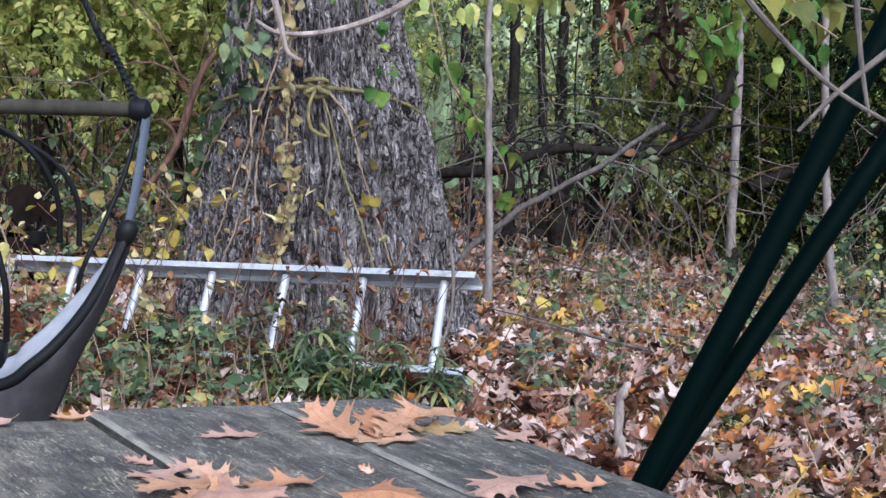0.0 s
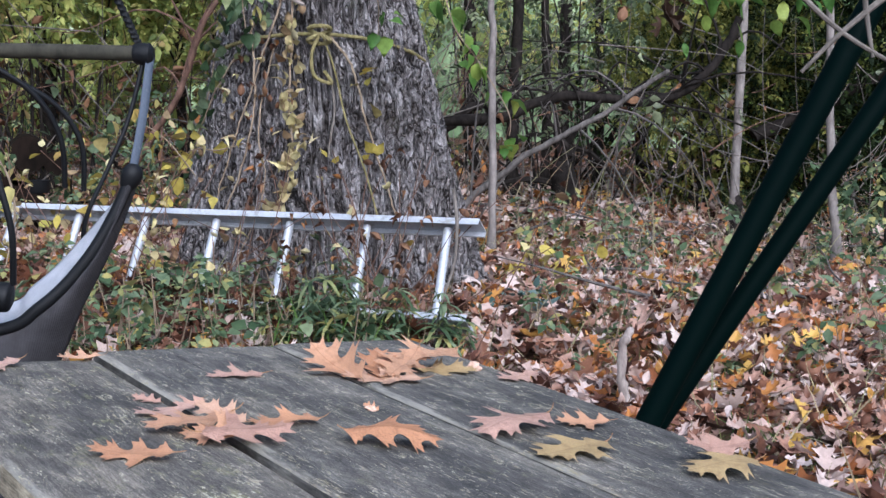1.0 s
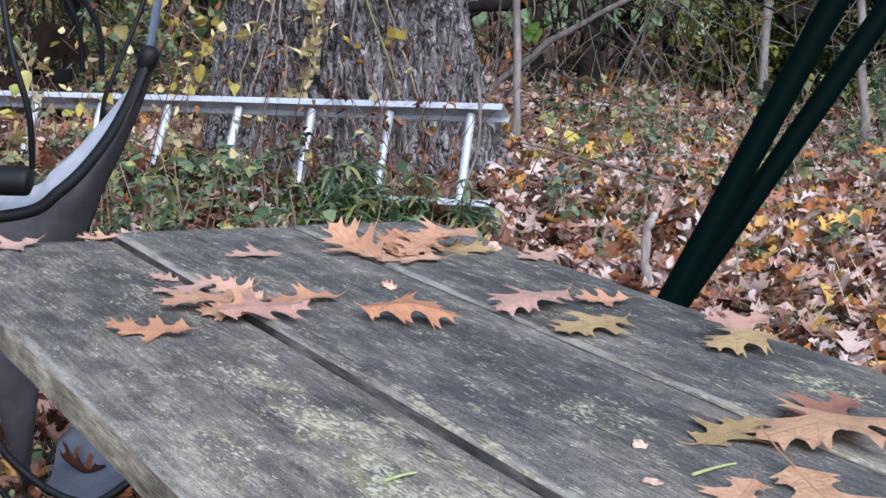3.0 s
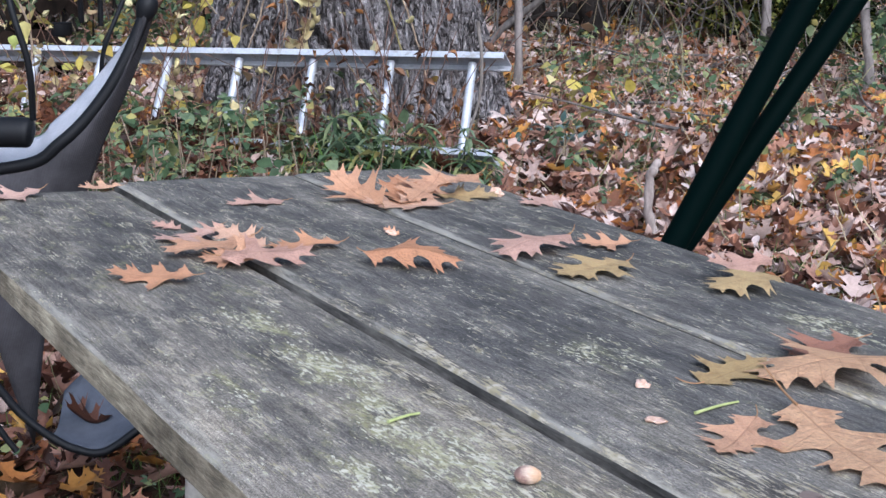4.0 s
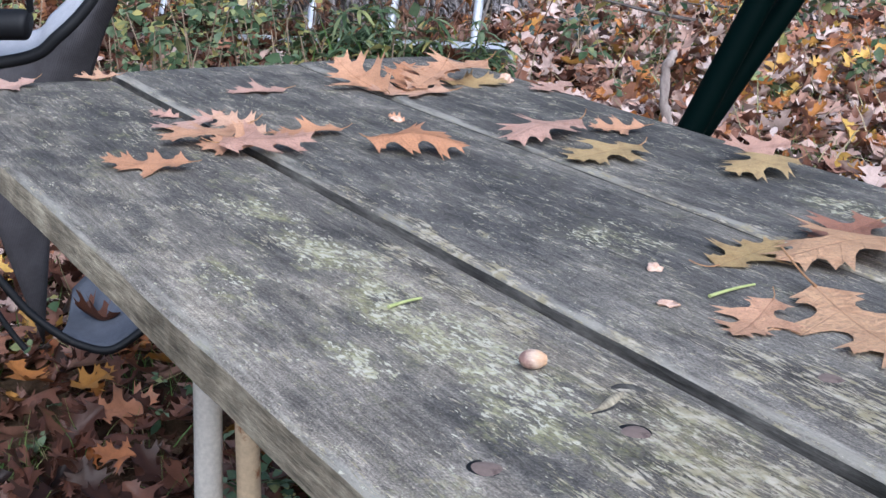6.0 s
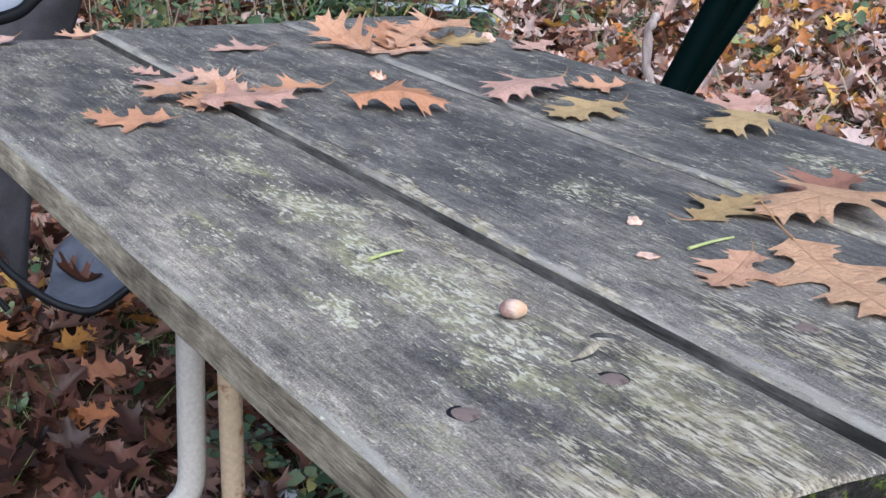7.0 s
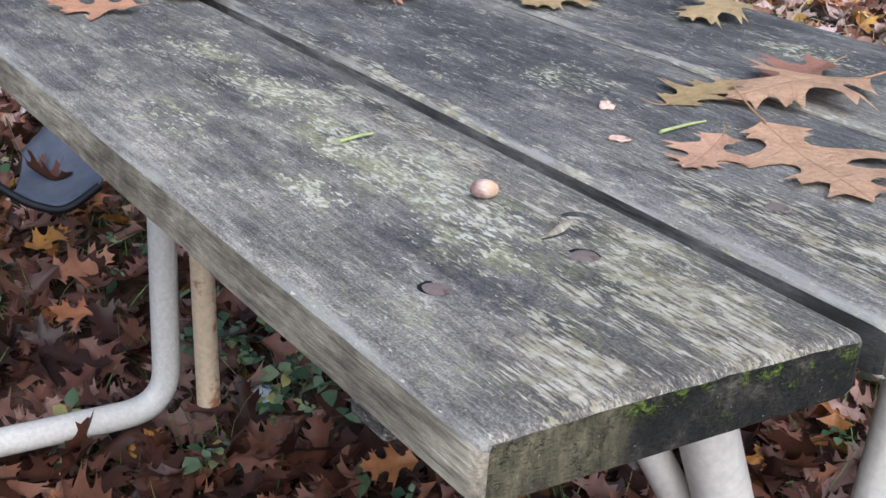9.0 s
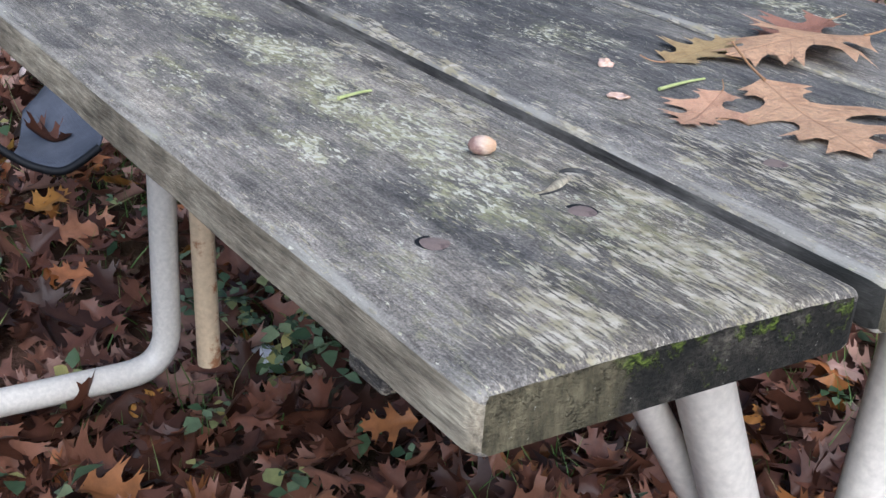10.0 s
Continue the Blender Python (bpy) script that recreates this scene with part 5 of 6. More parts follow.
def build_chair():
    ch = thing("hanging_chair", "grey fabric hanging chair with black binding and spreader bar", "hanging chair")

    def sheet(name, shape, label):
        ob = part(name, shape, M_CLOTH, ch, label)
        s = ob.modifiers.new("thickness", "SOLIDIFY")
        s.thickness = 0.004
        return ob

    bar = part("spreader_bar", Shape().tube(smooth_path([(-1.35, 2.50, 1.255), (-0.9, 2.5, 1.248), (-0.575, 2.5, 1.24)], 12), 0.0145, 14), M_BAR, ch, "dark weathered wooden spreader bar")
    part("end_cap", Shape().tube([(-0.592, 2.5, 1.24), (-0.585, 2.5, 1.24), (-0.562, 2.5, 1.238), (-0.555, 2.5, 1.238)], [0.017, 0.021, 0.021, 0.012], 14), M_BLACK, bar)
    part("rope", twisted(smooth_path([(-0.58, 2.5, 1.25), (-0.62, 2.5, 1.34), (-0.675, 2.5, 1.445), (-0.95, 2.5, 2.17)], 120), 0.0078, 3, 30), M_BLACK, ch, "dark hanging rope")
    part("rope", twisted(smooth_path([(-1.33, 2.5, 1.26), (-1.25, 2.5, 1.45), (-0.96, 2.5, 2.17)], 120), 0.0105, 3, 30), M_BLACK, ch, "dark hanging rope")
    part("rope", Shape().tube(smooth_path([(-0.575, 2.5, 1.225), (-0.60, 2.48, 1.12), (-0.635, 2.46, 1.03), (-0.675, 2.45, 0.94), (-0.70, 2.5, 0.86)], 30), 0.0045, 8), M_BLACK, ch, "thin dark cord")
    strap = ruled([(-0.568, 2.49, 1.23), (-0.576, 2.45, 1.12), (-0.588, 2.42, 1.03)], [(-0.555, 2.50, 1.23), (-0.562, 2.46, 1.12), (-0.575, 2.43, 1.03)], 14, 3)
    part("strap", strap, M_STRAP, ch, "slate grey webbing strap").modifiers.new("thickness", "SOLIDIFY").thickness = 0.002
    for k, c in enumerate(([(-1.2, 2.52, 1.24), (-1.0, 2.62, 1.255), (-0.86, 2.68, 1.19), (-0.80, 2.72, 1.09), (-0.80, 2.75, 0.98)], [(-1.2, 2.54, 1.235), (-1.0, 2.66, 1.24), (-0.84, 2.74, 1.17), (-0.775, 2.78, 1.08), (-0.775, 2.80, 0.97)])):
        part("strap", Shape().tube(smooth_path(c, 24), 0.006, 8), M_BLACK, ch, "dark looped cord")
    rim = [(-0.577, 2.40, 1.018), (-0.607, 2.39, 0.95), (-0.646, 2.38, 0.883), (-0.694, 2.37, 0.824), (-0.742, 2.36, 0.782), (-0.798, 2.36, 0.748), (-0.95, 2.36, 0.73)]
    far = [(-0.596, 2.47, 1.008), (-0.637, 2.47, 0.958), (-0.686, 2.46, 0.902), (-0.734, 2.45, 0.85), (-0.78, 2.45, 0.812), (-0.82, 2.45, 0.782), (-0.98, 2.45, 0.766)]
    low = [(-0.575, 2.42, 1.005), (-0.606, 2.42, 0.925), (-0.646, 2.42, 0.843), (-0.682, 2.42, 0.776), (-0.716, 2.43, 0.70), (-0.80, 2.43, 0.52), (-0.862, 2.43, 0.19)]
    sheet("seat", ruled(rim, far, 36, 12, (-0.01, 0, -0.012)), "pale grey inner face of the sling seat").data.materials[0] = M_SKY_LIT_CLOTH
    sheet("side_panel", ruled(rim, low, 36, 12, (0.0, -0.02, 0)), "grey fabric side panel of the sling")
    part("binding", Shape().tube(smooth_path(rim, 50), 0.0115, 10), M_BLACK, ch, "black rim binding")
    part("binding", Shape().tube(smooth_path([(-1.1, 2.43, 0.42), (-0.92, 2.42, 0.46), (-0.80, 2.43, 0.49)], 20), 0.009, 8), M_BLACK, ch, "black strap across the panel")
    knob = part("arm_end", Shape().tube(smooth_path([(-0.588, 2.40, 0.995), (-0.581, 2.40, 1.010), (-0.575, 2.40, 1.026), (-0.571, 2.40, 1.038)], 10), [0.012, 0.014, 0.0165, 0.018, 0.019, 0.019, 0.018, 0.016, 0.012, 0.006], 14), M_BLACK, ch, "dark rounded arm end")
    part("armrest", Shape().tube(smooth_path([(-1.15, 2.33, 0.81), (-0.9, 2.33, 0.81), (-0.80, 2.33, 0.808), (-0.777, 2.33, 0.806)], 20), [0.027] * 15 + [0.0265, 0.025, 0.0225, 0.018, 0.010], 14), M_BLACK, ch, "dark padded armrest")
    part("rope", Shape().tube(smooth_path([(-0.83, 2.38, 1.25), (-0.79, 2.30, 1.05), (-0.765, 2.30, 0.93), (-0.775, 2.33, 0.83)], 24), 0.006, 8), M_BLACK, ch, "dark cord to the armrest")
    f1 = [(-0.776, 2.28, 0.262), (-0.732, 2.28, 0.238), (-0.681, 2.28, 0.232), (-0.621, 2.30, 0.267)]
    f2 = [(-0.815, 2.50, 0.275), (-0.786, 2.50, 0.302), (-0.735, 2.50, 0.345), (-0.63, 2.50, 0.365)]
    sheet("footrest", ruled(f1, f2, 26, 10, (0, 0, -0.02)), "slate grey fabric footrest sling").data.materials[0] = M_SLATE
    part("binding", Shape().tube(smooth_path([(-0.93, 2.28, 0.45), (-0.86, 2.28, 0.352), (-0.824, 2.28, 0.304), *f1], 40), 0.008, 8), M_BLACK, ch, "black footrest binding")
    part("binding", Shape().tube(smooth_path([(-0.95, 2.28, 0.45), (-0.88, 2.28, 0.30), (-0.84, 2.28, 0.235)], 16), 0.006, 8), M_BLACK, ch, "black footrest cord")


build_chair()


def build_chair_leaf():
    v, f = oak_leaf(LOBES, 52, 0.9, 0.8, 0.14)
    ob = part("oak_leaf", quick_mesh("oak_leaf", v, f, True), M_RUST_LEAF)
    ob.matrix_world = Matrix.Translation((-0.735, 2.37, 0.268)) @ pose(0, 0, 0, 8, 12, 75) @ Matrix.Scale(0.10, 4)
    tagged(ob, "curled dark brown oak leaf in the fabric footrest", "leaf")


build_chair_leaf()


# ---- stick, saplings, branches ----
def build_stick():
    p = smooth_path([(0.558, 4.2, 0.10), (0.549, 4.2, 0.20), (0.533, 4.2, 0.30), (0.538, 4.21, 0.40), (0.560, 4.22, 0.448)], 26)
    p = p + np.random.default_rng(3).normal(0, 0.0015, p.shape)
    ob = part("stick", Shape().tube(p, np.linspace(0.017, 0.014, 26) * (1 + 0.12 * np.sin(np.arange(26) * 1.3)), 12), M_STICK)
    tagged(ob, "bleached curved stick standing in the leaf litter", "stick")


build_stick()


def build_sapling(label, base, lean, r0, height, seed, limbs=4, leafy=0, mat=None):
    s = thing("sapling", label, "sapling", "thin trees behind the clearing")
    r = np.random.default_rng(seed)
    bx, by = base
    bz = float(ground_z(bx, by)) - 0.05
    n = 40
    t = np.linspace(0, 1, n)
    wob = np.cumsum(r.normal(0, 0.006, (n, 2)), axis=0)
    p = np.stack([bx + lean[0] * t * height + wob[:, 0], by + lean[1] * t * height + wob[:, 1], bz + t * height], 1)
    rad = r0 * (1 - 0.6 * t) * (1 + 0.05 * r.normal(0, 1, n))
    rad[:2] *= (1.5, 1.2)
    part("trunk", Shape().tube(p, rad, 12), mat or M_SAP, s)
    ends = []
    for k in range(limbs):
        i = r.integers(n // 3, n - 2)
        a = r.uniform(0, 6.28)
        L = r.uniform(0.5, 1.3)
        q = [p[i] + np.array([math.cos(a) * L * u, math.sin(a) * L * u, 0.5 * L * u + 0.1 * math.sin(4 * u)]) for u in np.linspace(0, 1, 10)]
        part("limb", Shape().tube(q, np.linspace(rad[i] * 0.5, 0.003, 10), 6), mat or M_SAP, s)
        ends += q[4:]
    if leafy:
        e = np.array(ends)
        pos = e[r.integers(0, len(e), leafy)] + r.normal(0, 0.18, (leafy, 3))
        v, f = scatter(OVALS, pos, r.uniform(0, 6.28, leafy), r.normal(-0.6, 0.5, leafy), r.normal(0, 0.5, leafy), r.uniform(0.05, 0.1, leafy))
        part("crown", quick_mesh("crown", v, f), M_SHRUB, s)


build_sapling("slender grey sapling beside the oak", (0.20, 7.3), (0.012, 0), 0.023, 4.5, 1, 3, 150)
build_sapling("straight grey sapling at the clearing's edge", (1.93, 9.3), (0.02, 0), 0.034, 5.5, 2, 6, 400)
build_sapling("leaning pale sapling by the dark shrubs", (2.13, 7.5), (-0.035, 0.0), 0.027, 5.0, 3, 4, 250)
build_sapling("short broken sapling leaning in the leaves", (1.72, 8.3), (0.3, 0.1), 0.05, 0.35, 4, 0, 0, M_DARK)
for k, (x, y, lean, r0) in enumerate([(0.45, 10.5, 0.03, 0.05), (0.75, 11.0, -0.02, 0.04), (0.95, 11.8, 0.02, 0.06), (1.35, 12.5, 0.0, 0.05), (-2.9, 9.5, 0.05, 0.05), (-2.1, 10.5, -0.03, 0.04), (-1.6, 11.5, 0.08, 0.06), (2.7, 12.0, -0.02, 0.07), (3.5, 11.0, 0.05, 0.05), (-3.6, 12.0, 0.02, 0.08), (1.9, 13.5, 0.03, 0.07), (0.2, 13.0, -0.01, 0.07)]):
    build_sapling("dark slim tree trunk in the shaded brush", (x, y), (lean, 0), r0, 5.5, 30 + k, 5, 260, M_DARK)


def build_branch(label, ctrl, r0, r1, material, seed, twigs=6, name="fallen_branch"):
    b = thing(name, label, "branch")
    r = np.random.default_rng(seed)
    p = smooth_path(ctrl, 40)
    p = p + np.cumsum(r.normal(0, 0.006, p.shape), axis=0) * 0.7
    part("limb", Shape().tube(p, np.linspace(r0, r1, 40) * (1 + 0.07 * r.normal(0, 1, 40)), 12), material, b)
    for k in range(twigs):
        i = r.integers(4, 38)
        d = r.normal(0, 1, 3) * (1, 0.4, 0.8)
        L = r.uniform(0.25, 0.8)
        q = [p[i] + d * L * u + np.array([0, 0, 0.1 * math.sin(5 * u)]) for u in np.linspace(0, 1, 8)]
        part("twig", Shape().tube(q, np.linspace(r0 * 0.22 + 0.002, 0.002, 8), 5), material, b)


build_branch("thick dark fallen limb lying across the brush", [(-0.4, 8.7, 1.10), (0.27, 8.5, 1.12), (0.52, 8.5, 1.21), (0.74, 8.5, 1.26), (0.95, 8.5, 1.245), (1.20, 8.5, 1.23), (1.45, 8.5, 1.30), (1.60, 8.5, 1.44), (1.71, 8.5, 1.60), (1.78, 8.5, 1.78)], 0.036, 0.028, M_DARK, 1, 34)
build_branch("slanting grey branch propped in the leaf litter", [(0.0, 7.7, 0.55), (0.18, 7.8, 0.70), (0.5, 7.8, 0.9), (0.9, 7.8, 1.1), (1.27, 7.8, 1.37)], 0.024, 0.013, M_LIMB, 2, 6)
build_branch("forked dark branch against the oak", [(-0.1, 8.9, 1.05), (0.15, 8.9, 1.2), (0.3, 9.0, 1.2)], 0.035, 0.02, M_DARK, 3, 5)
build_branch("leaning reddish-brown broken stem behind the oak", [(-2.0, 7.45, 0.35), (-1.86, 7.5, 0.75), (-1.70, 7.5, 1.02), (-1.57, 7.5, 1.24), (-1.47, 7.5, 1.46), (-1.37, 7.5, 1.70), (-1.30, 7.5, 1.80)], 0.022, 0.014, M_RUST, 4, 16)
build_branch("broken dark stump in the brush", [(0.85, 10.1, 0.4), (0.86, 10.1, 0.8), (0.9, 10.1, 1.0)], 0.12, 0.05, M_DARK, 5, 8)
build_branch("dark curved branch by the shrubs", [(2.2, 9.9, 1.0), (2.8, 9.9, 1.25), (3.3, 9.9, 1.5), (3.6, 9.9, 1.5)], 0.05, 0.03, M_DARK, 6, 8)


def build_logs():
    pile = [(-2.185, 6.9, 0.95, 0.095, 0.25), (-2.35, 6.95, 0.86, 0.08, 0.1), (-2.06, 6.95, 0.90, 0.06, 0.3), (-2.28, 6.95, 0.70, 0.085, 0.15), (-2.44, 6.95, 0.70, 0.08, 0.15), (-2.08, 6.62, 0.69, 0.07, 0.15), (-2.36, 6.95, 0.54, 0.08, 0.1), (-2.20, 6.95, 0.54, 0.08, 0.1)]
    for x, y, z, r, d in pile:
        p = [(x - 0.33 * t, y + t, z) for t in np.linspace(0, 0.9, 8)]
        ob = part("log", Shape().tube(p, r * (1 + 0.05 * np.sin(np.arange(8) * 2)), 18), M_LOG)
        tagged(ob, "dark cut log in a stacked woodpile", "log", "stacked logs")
    s = Shape().tube([(0, 0, 0), (0, 0, 0.01), (0, 0, 0.055), (0, 0, 0.065), (0, 0, 0.066)], [0.05, 0.058, 0.062, 0.066, 0.05], 24)
    ob = part("plant_pot", s, M_BLACK)
    ob.location = (-2.08, 6.70, 0.76)
    tagged(ob, "small black plastic pot on the woodpile's edge", "pot")


build_logs()


# ---- leaf litter, weeds and brush ----
def wedge(n, y0, y1, wide=0.40, pad=0.5, power=1.0):
    y = y0 + (y1 - y0) * RNG.uniform(0, 1, n) ** power
    x = RNG.uniform(-1, 1, n) * (wide * y + pad)
    return x, y


def clear_of_oak(x, y, r=0.72):
    return (x - OAK[0]) ** 2 + (y - OAK[1]) ** 2 > r * r


def build_litter():
    few = [oak_leaf(FEW, 40 + k, c, f, w) for k, (c, f, w) in enumerate([(0.3, 0.3, 0.08), (0.6, 0.5, 0.1), (-0.5, -0.3, 0.1), (0.9, 0.3, 0.12), (0.1, 0.1, 0.05), (-0.9, 0.2, 0.1)])]
    fine = [oak_leaf(LOBES, 90 + k, c, f, w) for k, (c, f, w) in enumerate([(0.5, 0.3, 0.14), (0.8, 0.6, 0.12), (-0.7, -0.3, 0.16), (0.3, 0.2, 0.18), (-0.3, 0.5, 0.12)])]
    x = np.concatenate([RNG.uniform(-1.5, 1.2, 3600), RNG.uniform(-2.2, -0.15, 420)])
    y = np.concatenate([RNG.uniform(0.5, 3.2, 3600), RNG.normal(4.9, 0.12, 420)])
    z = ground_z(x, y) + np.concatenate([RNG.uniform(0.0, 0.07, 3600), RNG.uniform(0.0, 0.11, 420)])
    stuff("fallen_leaves", "curled brown oak leaves lying thick under the table and ladder", "leaves", fine, np.stack([x, y, z], 1), RNG.uniform(0.06, 0.13, len(x)), M_SHADE_LITTER, 0.5)
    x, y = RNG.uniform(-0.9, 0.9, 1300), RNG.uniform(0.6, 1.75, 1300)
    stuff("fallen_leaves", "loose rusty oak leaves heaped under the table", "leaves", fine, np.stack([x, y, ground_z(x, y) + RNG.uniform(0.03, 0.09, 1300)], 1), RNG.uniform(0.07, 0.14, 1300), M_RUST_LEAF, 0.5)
    for name, n, y0, y1, pw, lo, hi, lift in (("fallen_leaves", 8500, 2.6, 7.0, 0.75, 0.075, 0.16, 0.08), ("fallen_leaves", 17000, 6.5, 18.0, 0.8, 0.08, 0.15, 0.08)):
        x, y = wedge(n, y0, y1, 0.40, 0.7, pw)
        ok = clear_of_oak(x, y)
        x, y = x[ok], y[ok]
        z = ground_z(x, y) + RNG.uniform(0.0, lift, len(x))
        stuff(name, "brown, tan and orange oak leaves covering the ground", "leaves", few if y0 > 5 else fine + few[:2], np.stack([x, y, z], 1), RNG.uniform(lo, hi, len(x)), M_LITTER, 0.45)


build_litter()


def build_outer_litter():
    """The same leaf cover all round the clearing."""
    r = np.random.default_rng(91)
    few = [oak_leaf(FEW, 140 + k, c, 0.3, 0.08) for k, c in enumerate((0.3, 0.6, -0.5, 0.1))]
    x, y = r.uniform(-7, 7, 26000), r.uniform(-5, 12, 26000)
    inner = (y > 2.6) & (np.abs(x) < 0.4 * y + 0.7) | (x > -1.4) & (x < 1.1) & (y > 0.6) & (y < 3.2)
    x, y = x[~inner], y[~inner]
    stuff("fallen_leaves", "dry brown oak leaves spread over the clearing", "leaves", few, np.stack([x, y, ground_z(x, y) + r.uniform(0.0, 0.05, len(x))], 1), r.uniform(0.08, 0.17, len(x)), M_LITTER, 0.35)


build_outer_litter()


def build_crumbs():
    x, y = wedge(12000, 2.6, 9.0, 0.40, 0.6, 0.75)
    ok = clear_of_oak(x, y)
    x, y = x[ok], y[ok]
    stuff("leaf_fragments", "torn small brown leaf fragments between the oak leaves", "leaves", CURLED + OVALS, np.stack([x, y, ground_z(x, y) + RNG.uniform(0.02, 0.09, len(x))], 1), RNG.uniform(0.02, 0.055, len(x)), M_LITTER, 0.9)
    x, y = wedge(4200, 2.8, 12.0, 0.40, 0.5, 0.75)
    ok = clear_of_oak(x, y)
    x, y = x[ok], y[ok]
    stuff("dry_straw", "thin dry straw stalks in the leaf litter", "straw", BLADES, np.stack([x, y, ground_z(x, y) + 0.03], 1), RNG.uniform(0.08, 0.26, len(x)), M_STRAW, 0.9)


def build_sticks():
    """Bare sticks that lie on the leaves at the wood's edge, and straws that still stand."""
    r = np.random.default_rng(58)
    sticks, straws = Shape(), Shape()
    for k in range(70):
        y = r.uniform(5.6, 12.0)
        x = r.uniform(0.2, 0.38 * y)
        a, L = r.uniform(0, 3.14), r.uniform(0.2, 0.8)
        pts = []
        for t in np.linspace(-0.5, 0.5, 7):
            px, py = x + L * t * math.cos(a) + 0.03 * math.sin(5 * t + k), y + L * t * math.sin(a)
            pts.append((px, py, float(ground_z(px, py)) + 0.085 + 0.10 * (t + 0.5) * (k % 3 == 0)))
        sticks.tube(pts, np.linspace(r.uniform(0.004, 0.011), 0.003, 7), 6)
    for k in range(46):
        y = r.uniform(5.8, 9.5)
        x = r.uniform(0.3, 0.36 * y)
        z, h, lean = float(ground_z(x, y)), r.uniform(0.2, 0.55), r.normal(0, 0.35)
        straws.tube([(x + lean * h * t * t, y, z + h * t) for t in np.linspace(0, 1, 7)], np.linspace(0.0032, 0.0016, 7), 5)
    tagged(part("fallen_sticks", sticks, M_LIMB), "bare grey-brown sticks lying on the leaves", "sticks", kind="stuff")
    tagged(part("dry_straw", straws, M_STRAW), "pale dry straws standing in the leaf litter", "straw", kind="stuff")
    n = 46
    x, y = r.normal(0.34, 0.12, n), r.normal(5.35, 0.14, n)
    stuff("weeds", "low blue-green leaves among the brown litter", "weeds", OVALS, np.stack([x, y, ground_z(x, y) + r.uniform(0.06, 0.12, n)], 1), r.uniform(0.03, 0.065, n), M_BLUE, 0.5)


M_BLUE = leaf_mat("blue_green_leaf", [(0.0, (0.06, 0.10, 0.09)), (1.0, (0.20, 0.27, 0.25))], 0.4, 0.15)
M_STRAW = leaf_mat("straw", [(0.0, (0.20, 0.15, 0.09)), (0.6, (0.42, 0.34, 0.22)), (1.0, (0.30, 0.32, 0.16))], 0.6, 0.15)
build_crumbs()
build_sticks()


def build_stone():
    bm = bmesh.new()
    bmesh.ops.create_icosphere(bm, subdivisions=3, radius=0.03)
    for v in bm.verts:
        v.co *= 1 + 0.35 * noise.noise(v.co * 40)
        v.co.z *= 0.55
    ob = part("stone", bm, M_ALU_STONE)
    ob.location = (-0.296, 1.915, float(ground_z(-0.296, 1.915)) + 0.055)
    tagged(ob, "small pale bluish-white stone among the leaves", "stone")


M_ALU_STONE = paint("pale_stone", (0.55, 0.58, 0.66), (0.35, 0.34, 0.33), 0.8, 0.6, 40)
build_stone()


def build_grass():
    cx, cy = wedge(420, 1.0, 8.5, 0.38, 0.4, 0.8)
    n = 40
    x = (cx[:, None] + RNG.normal(0, 0.07, (len(cx), n))).ravel()
    y = (cy[:, None] + RNG.normal(0, 0.07, (len(cx), n))).ravel()
    ok = clear_of_oak(x, y)
    x, y = x[ok], y[ok]
    stuff("grass", "thin tufts of green grass among the leaves", "grass", BLADES, np.stack([x, y, ground_z(x, y)], 1), RNG.uniform(0.05, 0.13, len(x)), M_GRASS, 0.45)
    x, y = RNG.normal(-0.4, 0.2, 90), RNG.normal(4.66, 0.1, 90)
    stuff("grass", "long narrow green blades growing through the ladder", "grass", BLADES, np.stack([x, y, ground_z(x, y)], 1), RNG.uniform(0.12, 0.34, 90), M_GRASS, 0.35)


build_grass()


